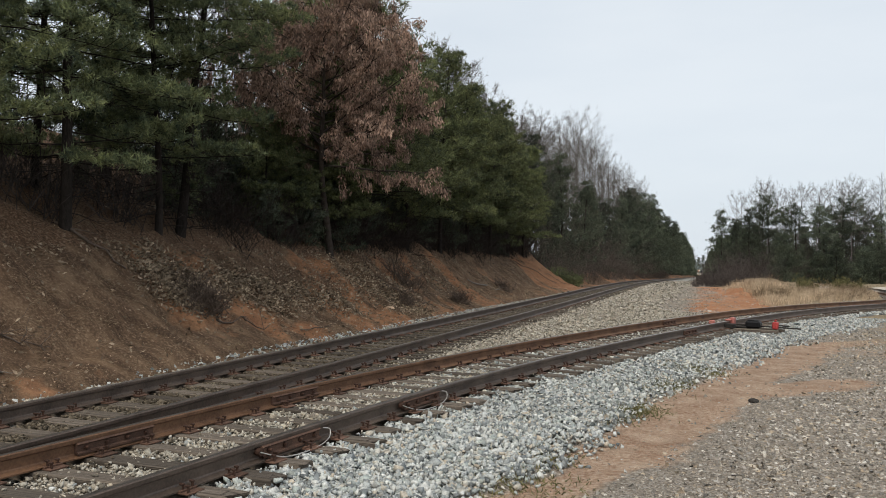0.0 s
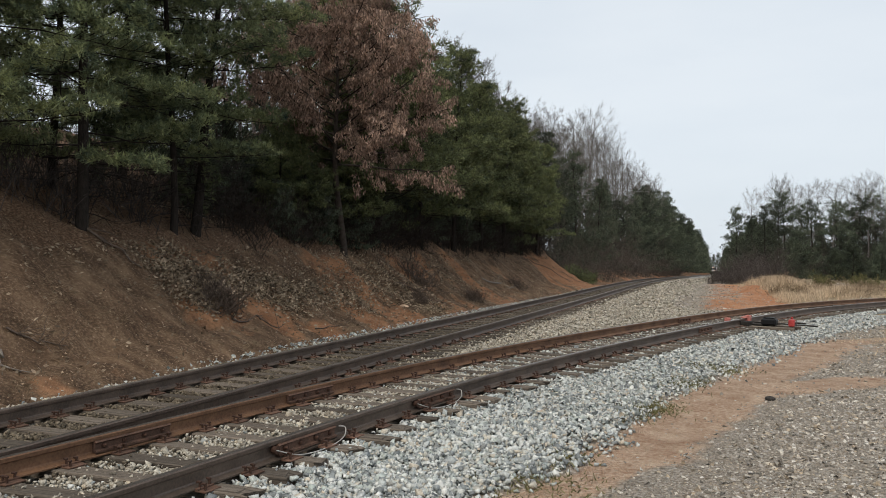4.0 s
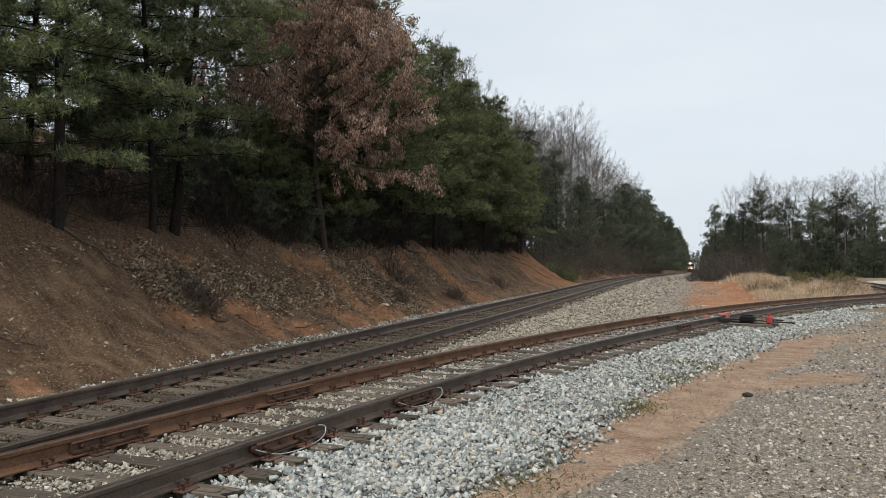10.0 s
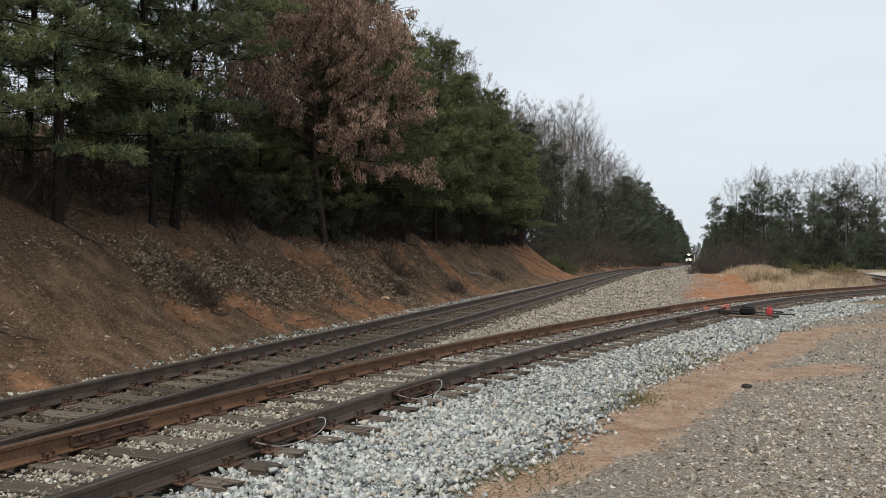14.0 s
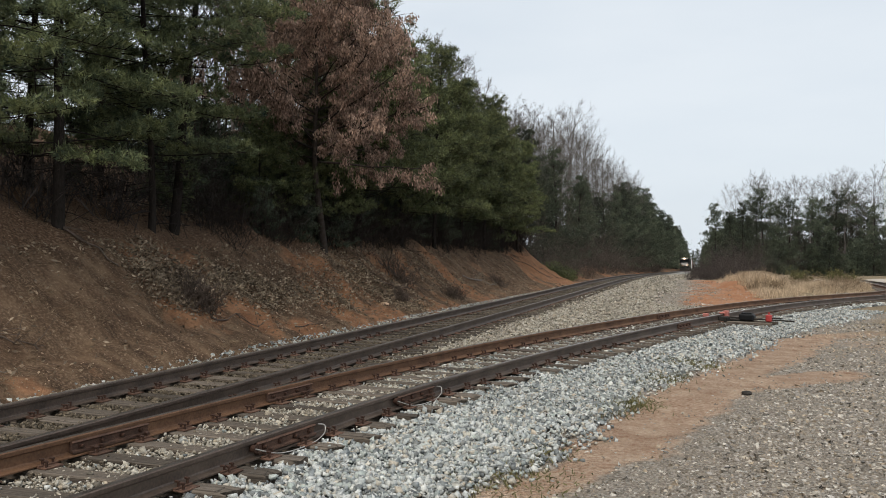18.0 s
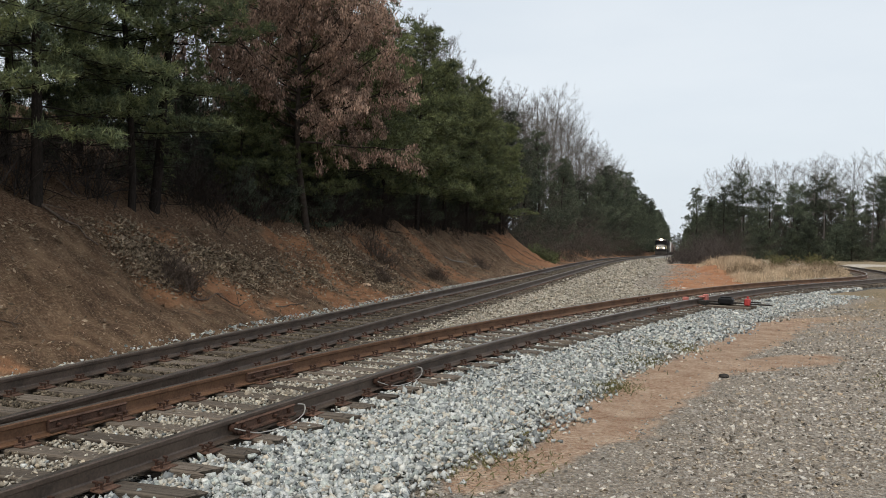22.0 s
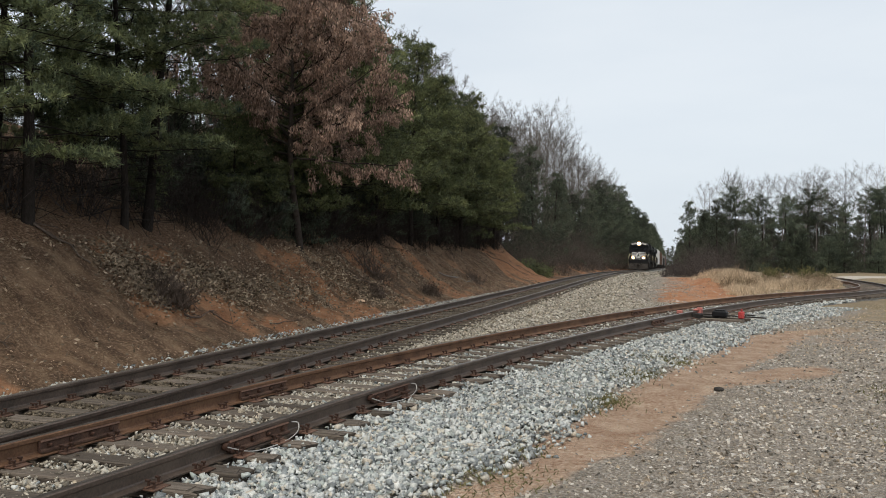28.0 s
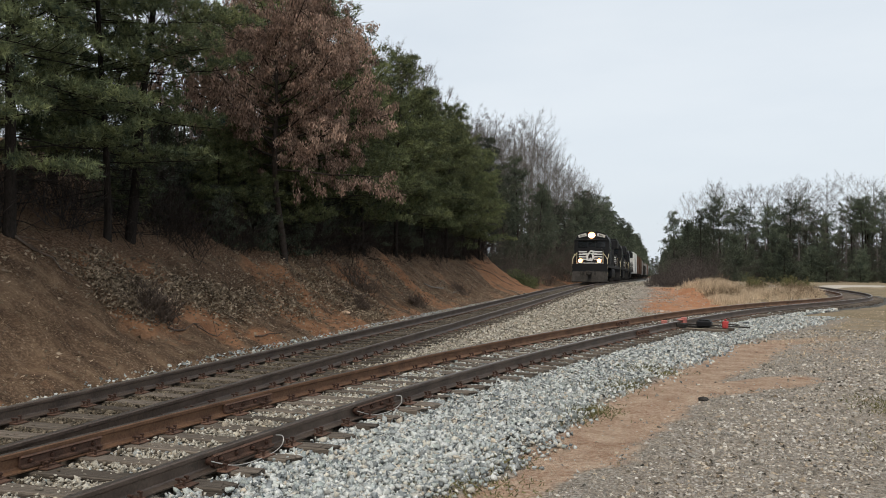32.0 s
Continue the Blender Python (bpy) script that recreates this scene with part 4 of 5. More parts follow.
g9 = np.random.default_rng(9)
spots = [(-5.9 - 2.4 * g9.random(), yy + g9.random(), 0.5 + 0.9 * g9.random()) for yy in np.arange(7, 56, 0.42)]
brush("undergrowth", "dark leafless brush along the top of the cutting", spots, 1, M_BRUSH, 22, 1.6)
brush("undergrowth", "dark thicket hanging over the brink of the cutting", [(-5.5 - 0.9 * g9.random(), yy + g9.random(), 0.45 + 0.55 * g9.random()) for yy in np.arange(17.5, 51, 0.36)], 12, M_BARK_DARK, 26, 1.5, 1.0)
spots = [(float(main_x(yy)) - 3.4 - 1.2 * float(step(-yy, -72, -62)) - 3.0 * g9.random() ** 1.5, yy + g9.random(), 0.7 + 1.3 * g9.random()) for yy in np.arange(60, 200, 0.8)]
brush("undergrowth", "grey-brown thicket beside the far track", spots, 2, M_THICKET, 20, 1.9)
spots = [(float(main_x(yy)) + 7.4 - 0.010 * (yy - 64) + 3.5 * g9.random(), yy + g9.random(), 1.2 + 1.2 * g9.random()) for yy in np.arange(62, 210, 1.7)]
brush("undergrowth", "grey-brown thicket on the open side of the track", spots, 3, M_BRUSH, 24, 1.6)
spots = [(float(main_x(yy)) + 4.9 + 3.0 * g9.random(), yy + g9.random(), 0.40 + 0.28 * g9.random()) for yy in np.arange(66, 150, 0.55)]
brush("undergrowth", "low dark brush beside the falling track", spots, 9, M_BRUSH, 16, 1.6)
spots = [(9 + 1.15 * k + g9.random(), 126 + 12 * g9.random() + 0.12 * k, 1.6 + 1.6 * g9.random()) for k in range(75)]
brush("undergrowth", "dense dark thicket at the edge of distant woods", spots, 4, M_BRUSH, 26, 2.2)
spots = [(8 + 0.95 * k + g9.random(), 138 + 30 * g9.random() + 0.12 * k, 2.2 + 1.2 * g9.random()) for k in range(95)]
brush("undergrowth", "tall grey-brown saplings filling the distant woods", spots, 5, M_THICKET, 24, 3.0)
spots = [(float(main_x(yy)) - 5.5 - 4.0 * g9.random(), yy + g9.random(), 2.0 + 1.0 * g9.random()) for yy in np.arange(60, 260, 3.0)]
brush("undergrowth", "tall grey-brown saplings along the far track", spots, 6, M_THICKET, 24, 2.6)


def shrub(seed, size, blades=26):
    g = np.random.default_rng(seed)
    s = Soup()
    c = g.normal(size=(160, 3)) * np.array([0.42, 0.42, 0.30]) * size + np.array([0, 0, 0.55 * size])
    c[:, 2] = np.maximum(c[:, 2], 0.05)
    tufts(s, g, c, np.tile((0, 0, 1.0), (160, 1)), blades, 0.12 * size, 0.026 * size)
    return s


for k, (sx, sy, sz_) in enumerate(((-4.3, 58.5, 1.0), (-5.3, 60.0, 1.2), (-4.0, 61, 0.8))):
    ob = shrub(50 + k, sz_).build("evergreen_shrub", M_CEDAR)
    ob.location = (sx, sy, float(height(sx, sy)))
    tagged(ob, "low green evergreen shrub at the corner of the cutting", "shrub")
for k, (sx, sy, sz_) in enumerate(((11.2, 53.6, 0.8), (13.4, 55.9, 0.85), (14.4, 56.5, 0.6), (10.0, 54.0, 0.4), (9.0, 50.5, 0.35))):
    ob = shrub(60 + k, sz_).build("pine_seedling", M_GRASS)
    ob.location = (sx, sy, float(height(sx, sy)))
    tagged(ob, "small green pine seedling in dry grass", "shrub")

# dead leaves caught on the slope: a thin scatter, and drifts held by twigs
x, y, g = scatter(52000, -5.3, -2.2, 7, 46, 70)
keep = g.random(len(x)) < np.clip(0.55 * zones(x, y)[4], 0.04, 1)
x, y = x[keep], y[keep]
for px, py, rx_, ry_, k in ((-4.75, 14.2, 0.28, 0.45, 900), (-4.45, 14.6, 0.30, 0.5, 1400), (-4.05, 14.5, 0.28, 0.5, 1500), (-3.85, 14.1, 0.2, 0.4, 700), (-4.35, 16.5, 0.28, 0.6, 1300), (-3.95, 16.9, 0.25, 0.5, 1000), (-3.55, 17.2, 0.2, 0.5, 700), (-3.5, 20.2, 0.3, 0.8, 1100), (-3.8, 19.0, 0.3, 0.6, 800), (-4.0, 23.8, 0.35, 1.0, 1100), (-3.4, 24.4, 0.3, 0.8, 1000), (-2.6, 24.2, 0.2, 0.7, 700), (-4.6, 23.6, 0.3, 0.9, 700), (-6.9, 17.6, 0.5, 0.8, 700), (-4.4, 29.5, 0.4, 1.6, 800), (-3.4, 31.0, 0.3, 1.5, 600)):
    x, y = np.concatenate([x, px + rx_ * g.normal(size=k)]), np.concatenate([y, py + ry_ * g.normal(size=k) - 0.6 * rx_ * g.normal(size=k)])
s = Soup()
w = unit(g.normal(size=(len(x), 3)) * np.array([1, 1, 0.55])) * (0.05 + 0.07 * g.random((len(x), 1)))
s.leaves(on_ground(x, y, 0.015 + 0.06 * g.random(len(x))), w, 0.045)
tagged(s.build("leaf_litter", M_LITTER), "dry grey-brown leaves caught on the earth bank", "leaf litter", kind="stuff")
# withered grass on the near slope
x, y, g = scatter(26000, -6.6, -2.3, 6.5, 14, 75)
keep = g.random(len(x)) < np.clip(1.5 * fbm(x, y, 1.1, 87) + 0.6 * fbm(x, y, 3.3, 88) - 0.25, 0.02, 0.8)
x, y = x[keep], y[keep]
s = Soup()
w = unit(g.normal(size=(len(x), 3)) * np.array([0.9, 0.9, 0.25]) + np.array([0.5, 0, 0.25])) * (0.04 + 0.08 * g.random((len(x), 1)))
s.blades(on_ground(x, y), w, 0.012)
tagged(s.build("dry_grass", M_STRAW_DULL), "thin withered grass clinging to the brown bank", "grass", kind="stuff")


def fallen(a, b, r, label, seed, twigs=5, material=None):
    """A dead branch lying on the slope from a to b."""
    g = np.random.default_rng(seed)
    f = np.linspace(0, 1, 7)
    x_, y_ = a[0] + (b[0] - a[0]) * f + 0.05 * g.normal(size=7), a[1] + (b[1] - a[1]) * f + 0.08 * g.normal(size=7)
    line = on_ground(x_, y_, r * 0.7 + 0.02)
    s = Soup()
    s.tube(line, np.linspace(r, r * 0.35, 7), 6)
    stem = tagged(s.build("fallen_branch", material or M_TWIG, None, True), label, "branch")
    for _ in range(twigs):
        k = 1 + int(g.random() * 5)
        s = Soup()
        s.tube(wander(g, line[k], (line[-1] - line[0]) * 0.4 + g.normal(size=3) * np.array([0.5, 0.5, 0.35]) + np.array([0, 0, 0.2]), 0.35 + 0.4 * g.random(), 3, 0.2), np.linspace(r * 0.4, r * 0.12, 4), 4)
        s.build("twig", material or M_TWIG, stem, True)
    return stem


fallen((-5.9, 12.6), (-4.55, 13.15), 0.035, "dead branch hanging down the earth bank", 1, 3)
fallen((-3.25, 14.2), (-2.95, 15.9), 0.022, "thin dead stick lying on the slope", 2, 4)
fallen((-3.9, 24.2), (-3.1, 25.6), 0.03, "dead branch with twigs on the slope", 3, 9)
fallen((-4.0, 34.0), (-3.4, 37.2), 0.035, "pale broken branch on the bare slope", 4, 8, M_BARK_PALE)
fallen((-5.2, 47.0), (-3.2, 50.5), 0.026, "dark root trailing down the orange slope", 5, 2)
fallen((-4.6, 50.5), (-2.8, 53.5), 0.022, "dark root trailing down the orange slope", 6, 2)
fallen((-3.6, 9.1), (-3.2, 9.8), 0.018, "tangle of thin dead sticks on the bank", 8, 14)
fallen((-3.3, 8.75), (-2.95, 8.7), 0.020, "bleached stick on the bank", 9, 0, M_BARK_PALE)
fallen((-2.6, 16.5), (-2.5, 18.0), 0.018, "thin dead stick lying on the slope", 7, 3)
for k, (bx, by, size) in enumerate(((-3.65, 14.5, 0.62), (-2.75, 29.0, 0.6), (-4.1, 26.5, 0.9), (-3.2, 24.6, 0.5), (-3.3, 37.5, 0.6))):
    brush("twiggy_bush", "small dark leafless bush on the earth bank", [(bx, by, size)], 20 + k, M_TWIG, 170 if k == 0 else 90, 0.75, 1.7).pop("kind")
for k, (bx, by) in enumerate(((-5.6, 51.8), (-6.0, 53.0), (-6.4, 54.5), (-5.7, 50.4))):
    again(SAPLINGS[k % 3], bx, by, 77 * k, 0.75, 8, "pale leafless sapling leaning over the end of the bank")

# dry grass beyond the siding
x, y, g = scatter(170000, 5.5, 22, 33, 60, 71)
u_, s_ = x - main_x(y), x - siding_x(y)
keep = (np.abs(s_) > 1.7) & (s_ < 0) & ((y < 53) | (g.random(len(x)) < 0.25)) & (x > 8.3 - 0.075 * (y - 35) + 0.5 * fbm(x, y, 1.0, 72)) & (fbm(x, y, 0.8, 73) + 0.5 * fbm(x, y, 2.6, 77) > -0.30)
x, y = x[keep], y[keep]
s = Soup()
w = unit(g.normal(size=(len(x), 3)) * np.array([0.32, 0.32, 0.1]) + np.array([0.1, 0, 1.0])) * (0.20 + 0.35 * g.random((len(x), 1))) * (0.72 + 0.6 * fbm(x, y, 1.3, 76) + 0.35 * fbm(x, y, 3.7, 78))[:, None]
s.blades(on_ground(x, y, -0.02), w, 0.022)
tagged(s.build("dry_grass", M_STRAW), "tall straw-coloured dry grass beside the siding", "grass", kind="stuff")
g = np.random.default_rng(94)
x, y = 8.7 + 0.5 * g.normal(size=5000), 48.5 + 1.0 * g.normal(size=5000)
s = Soup()
w = unit(g.normal(size=(5000, 3)) * np.array([0.35, 0.35, 0.1]) + np.array([0.1, 0, 1.0])) * (0.3 + 0.35 * g.random((5000, 1)))
s.blades(on_ground(x, y, -0.02), w, 0.035)
tagged(s.build("dry_grass", M_STRAW), "taller pale clump of dry grass beside the orange dirt", "grass", kind="stuff")
x, y, g = scatter(16000, 7.0, 22, 17, 40, 79)
keep = (x - siding_x(y) > 3.4) & (fbm(x, y, 0.9, 85) + 0.6 * fbm(x, y, 2.7, 86) > 0.1)
x, y = x[keep], y[keep]
s = Soup()
w = unit(g.normal(size=(len(x), 3)) * np.array([0.9, 0.9, 0.2]) + np.array([0, 0, 0.7])) * (0.04 + 0.07 * g.random((len(x), 1)))
s.blades(on_ground(x, y), w, 0.02)
tagged(s.build("dry_grass", M_STRAW), "short dead grass on the dirt lot", "grass", kind="stuff")
spots = [(xx, yy, 0.35 + 0.4 * g9.random()) for xx, yy in zip(g9.uniform(7.5, 15, 60), g9.uniform(40, 58, 60)) if xx < float(siding_x(yy)) - 2]
brush("dry_weeds", "brown dry weed stalks among the straw grass", spots, 8, M_STRAW_DULL, 20, 1.0, 1.0)
# weeds at the edge of the ballast
s = Soup()
g = np.random.default_rng(74)
for px, py, r, k in ((5.56, 13.08, 0.40, 1300), (5.92, 15.38, 0.35, 800), (5.48, 10.83, 0.3, 700), (5.75, 13.2, 0.3, 240), (4.75, 7.0, 0.30, 200), (5.0, 8.0, 0.22, 120), (4.85, 6.4, 0.3, 80), (5.3, 10.4, 0.25, 300), (6.3, 15.0, 0.35, 400), (5.2, 7.0, 0.3, 110), (9.5, 12.5, 0.5, 500), (9.2, 9.6, 0.5, 400)):
    x, y = px + g.normal(size=k) * r * 0.6, py + g.normal(size=k) * r
    w = unit(g.normal(size=(k, 3)) * np.array([0.8, 0.8, 0.2]) + np.array([0, 0, 0.8])) * (0.03 + 0.06 * g.random((k, 1)))
    s.blades(on_ground(x, y, 0.02), w, 0.014)
tagged(s.build("weeds", M_GRASS), "small green weeds at the edge of the ballast", "grass", kind="stuff")


# ---------------- the train ----------------
def join_boxes(*rows, bevel=0.02):
    bm = bmesh.new()
    for r in rows:
        box_into(bm, *r, bevel)
    return bm


def poly_prism(outline, y0, y1):
    """A closed outline in x and z, drawn out along y."""
    bm = bmesh.new()
    a = [bm.verts.new((x, y0, z)) for x, z in outline]
    b = [bm.verts.new((x, y1, z)) for x, z in outline]
    k = len(a)
    bm.faces.new(a)
    bm.faces.new(b[::-1])
    for i in range(k):
        bm.faces.new((a[i], b[i], b[(i + 1) % k], a[(i + 1) % k]))
    bmesh.ops.recalc_face_normals(bm, faces=bm.faces)
    return bm


def side_prism(outline, x0, x1):
    """A closed outline in y and z, drawn out along x."""
    bm = bmesh.new()
    a = [bm.verts.new((x0, y, z)) for y, z in outline]
    b = [bm.verts.new((x1, y, z)) for y, z in outline]
    k = len(a)
    bm.faces.new(a)
    bm.faces.new(b[::-1])
    for i in range(k):
        bm.faces.new((a[i], b[i], b[(i + 1) % k], a[(i + 1) % k]))
    bmesh.ops.recalc_face_normals(bm, faces=bm.faces)
    return bm


def bogie(parent, y, axles, gap, material=None):
    """A truck: side frames with springs, and its wheels."""
    half = gap * (axles - 1) / 2
    bm = bmesh.new()
    for sx in (-1.05, 1.05):
        box_into(bm, sx - 0.09, sx + 0.09, y - half - 0.55, y + half + 0.55, 0.62, 0.88, 0.04)
        for k in range(axles):
            yy = y - half + gap * k
            box_into(bm, sx - 0.12, sx + 0.12, yy - 0.2, yy + 0.2, 0.36, 0.72, 0.04)
    box_into(bm, -1.0, 1.0, y - 0.3, y + 0.3, 0.6, 0.92, 0.03)
    truck = part("truck", bm, M_GRIME, parent)
    for k in range(axles):
        yy = y - half + gap * k
        for sx in (-0.75, 0.75):
            bm = bmesh.new()
            rod_into(bm, (sx - 0.065, yy, 0.51), (sx + 0.065, yy, 0.51), 0.51, 20)
            rod_into(bm, (sx * 0.95, yy, 0.51), (sx * 0.55, yy, 0.51), 0.10, 8)
            part("wheel", bm, M_GRIME, truck)


def locomotive(lead):
    """Black six-axle freight diesel; its front is at y = 0, facing -y."""
    loco = tagged(new("locomotive"), "black freight locomotive with white nose stripes and lit headlights" if lead else "black freight locomotive coupled behind the leading one", "locomotive", "locomotives of the train")
    part("underframe", join_boxes((-1.5, 1.5, 0.55, 21.6, 1.35, 1.62), (-0.9, 0.9, 0.6, 21.5, 1.05, 1.36)), M_GRIME, loco)
    part("fuel_tank", join_boxes((-1.45, 1.45, 8.2, 13.2, 0.42, 1.34), bevel=0.15), M_BLACK, loco)
    # short nose, cab, long hood
    part("nose", poly_prism([(-1.06, 1.62), (1.06, 1.62), (1.06, 2.86), (0.86, 3.04), (-0.86, 3.04), (-1.06, 2.86)], 0.95, 2.5), M_BLACK, loco)
    cab = part("cab", poly_prism([(-1.54, 1.62), (1.54, 1.62), (1.54, 3.75), (1.18, 4.34), (0.55, 4.55), (-0.55, 4.55), (-1.18, 4.34), (-1.54, 3.75)], 2.3, 4.9), M_BLACK, loco)
    for sx in (-1, 1):
        part("window", box(sx * 0.78 - 0.40, sx * 0.78 + 0.40, 2.265, 2.31, 3.12, 3.72, 0.03), M_WINDOW, cab)
        part("side_window", box(sx * 1.53 - 0.02, sx * 1.53 + 0.02, 3.0, 4.3, 2.85, 3.55, 0.015), M_WINDOW, cab)
    part("window", box(-0.30, 0.30, 2.265, 2.31, 3.22, 3.72, 0.03), M_WINDOW, cab)
    part("sun_visor", join_boxes((-1.50, 1.50, 2.08, 2.30, 3.80, 3.86)), M_BLACK, cab)
    part("hood", poly_prism([(-0.92, 1.62), (0.92, 1.62), (0.92, 4.05), (0.72, 4.36), (-0.72, 4.36), (-0.92, 4.05)], 4.9, 21.0), M_BLACK, loco)
    part("radiator", join_boxes((-1.42, 1.42, 17.2, 20.6, 3.55, 4.42), (-1.30, 1.30, 17.4, 20.4, 4.42, 4.58), bevel=0.06), M_BLACK, loco)
    part("exhaust_stack", join_boxes((-0.35, 0.35, 11.2, 12.0, 4.36, 4.62)), M_GRIME, loco)
    part("air_intake", join_boxes((-1.30, 1.30, 5.4, 8.0, 3.1, 4.25), bevel=0.06), M_BLACK, loco)
    for k in range(9):
        for sx in (-1, 1):
            part("hood_door", box(sx * 0.935 - 0.02, sx * 0.935 + 0.02, 8.3 + 0.95 * k, 9.15 + 0.95 * k, 1.75, 3.55, 0.012), M_BLACK, loco)
    # headlight and number boards in the roof front
    part("headlight_housing", join_boxes((-0.40, 0.40, 2.16, 2.32, 4.02, 4.44)), M_BLACK, loco)
    for sx in (-1, 1):
        b = box(-0.36, 0.36, 2.20, 2.29, -0.13, 0.13, 0.02)
        board = part("number_board", b, M_BOARD, loco, "lit white number board")
        board.matrix_basis = Matrix.Translation((sx * 0.82, 0.0, 4.20)) @ Matrix.Rotation(radians(14 * sx), 4, "Y")
        for kx in (-0.15, -0.05, 0.05, 0.15):
            part("bar", box(kx - 0.022, kx + 0.022, 2.192, 2.21, -0.08, 0.08), M_BLACK, board)
    if lead:
        for sx in (-0.13, 0.13):
            bm = bmesh.new()
            rod_into(bm, (sx, 2.10, 4.22), (sx, 2.17, 4.22), 0.12, 20)
            part("headlight", bm, M_HEADLIGHT, loco, "lit warm white headlight")
        # added glowing disc behind the lamps: their glare as geometry
        bm = bmesh.new()
        rod_into(bm, (0, 2.125, 4.22), (0, 2.165, 4.22), 0.29, 24)
        part("headlight_glare", bm, M_WARMRING, loco, "warm glowing ring imitating the glare of the headlight")
    # pilot, plough, steps and couplings
    part("pilot", join_boxes((-1.52, 1.52, 0.30, 0.62, 0.62, 1.62)), M_BLACK, loco)
    part("plough", side_prism([(0.28, 1.0), (-0.12, 0.12), (-0.02, 0.06), (0.40, 0.24), (0.40, 1.0)], -1.50, 1.50), M_GRIME, loco)
    part("coupler", join_boxes((-0.18, 0.18, -0.42, 0.4, 0.72, 1.02), (-0.26, 0.10, -0.55, -0.28, 0.68, 1.06), bevel=0.05), M_GRIME, loco)
    part("brake_hose", join_boxes((0.45, 0.53, 0.12, 0.24, 0.35, 1.05), (-0.60, -0.52, 0.12, 0.24, 0.40, 1.05), (-0.82, -0.75, 0.12, 0.24, 0.45, 1.05)), M_GRIME, loco)
    part("porch", join_boxes((-1.52, 1.52, 0.30, 1.0, 1.58, 1.66)), M_BLACK, loco)
    for sx in (-1, 1):
        for k in range(4):
            part("step", box(sx * 1.30 - 0.22, sx * 1.30 + 0.22, 0.36, 0.80, 0.42 + 0.30 * k, 0.46 + 0.30 * k), M_BLACK, loco, "")
        bm = bmesh.new()
        for a, b in (((sx * 1.50, 0.34, 0.62), (sx * 1.50, 0.34, 2.05)), ((sx * 1.50, 0.34, 2.05), (sx * 1.12, 0.34, 2.62)), ((sx * 1.12, 0.34, 2.62), (sx * 1.12, 0.34, 1.66)), ((sx * 1.50, 0.36, 2.05), (sx * 1.50, 2.3, 2.55))):
            rod_into(bm, a, b, 0.028, 8)
        part("handrail", bm, M_YELLOWISH, loco, "pale painted handrail")
        bm = bmesh.new()
        for yy in np.arange(5.5, 21.4, 1.7):
            rod_into(bm, (sx * 1.48, yy, 1.62), (sx * 1.48, yy, 2.62), 0.02, 6)
        rod_into(bm, (sx * 1.48, 5.0, 2.62), (sx * 1.48, 21.3, 2.62), 0.02, 6)
        part("side_handrail", bm, M_GRIME, loco)
        # ditch lights on the porch
        bm = bmesh.new()
        rod_into(bm, (sx * 0.80, 0.26, 1.93), (sx * 0.80, 0.40, 1.93), 0.17, 16)
        box_into(bm, sx * 0.80 - 0.10, sx * 0.80 + 0.10, 0.30, 0.42, 1.62, 1.80)
        part("ditch_light_case", bm, M_BLACK, loco)
        if lead:
            bm = bmesh.new()
            rod_into(bm, (sx * 0.80, 0.22, 1.93), (sx * 0.80, 0.27, 1.93), 0.115, 16)
            part("ditch_light", bm, M_DITCH, loco, "lit warm ditch light")
            # added glowing disc: the ditch light's glare as geometry
            bm = bmesh.new()
            rod_into(bm, (sx * 0.80, 0.235, 1.93), (sx * 0.80, 0.262, 1.93), 0.19, 20)
            part("ditch_glare", bm, M_WARMRING, loco, "warm glowing ring imitating the glare of the ditch light")
    # front railing and the white nose emblem as plain shapes
    bm = bmesh.new()
    rod_into(bm, (-1.1, 0.32, 1.72), (1.1, 0.32, 1.72), 0.035, 8)
    rod_into(bm, (-0.62, 0.32, 2.55), (0.62, 0.32, 2.55), 0.02, 8)
    part("front_rail", bm, M_WHITE, loco, "white front sill and railing")
    for k, z in enumerate((2.72, 2.50, 2.28, 2.06)):
        for sx in (-1, 1):
            part("stripe", box(min(sx * 0.32, sx * 1.02), max(sx * 0.32, sx * 1.02), 0.925, 0.955, z - 0.055, z + 0.055), M_WHITE, loco, "white nose stripe")
    part("emblem", poly_prism([(-0.34, 1.95), (0.12, 1.88), (0.36, 2.20), (0.24, 2.56), (0.36, 2.80), (0.02, 2.86), (-0.16, 2.66), (-0.36, 2.42)], 0.918, 0.955), M_WHITE, loco, "white emblem patch")
    part("emblem_mark", poly_prism([(-0.16, 2.02), (-0.02, 2.22), (0.16, 2.10), (0.10, 2.46), (0.20, 2.70), (0.02, 2.72), (-0.10, 2.48), (-0.20, 2.30)], 0.905, 0.920), M_BLACK, loco, "dark plain shape on the emblem")
    bogie(loco, 4.3, 3, 2.0)
    bogie(loco, 17.6, 3, 2.0)
    return loco


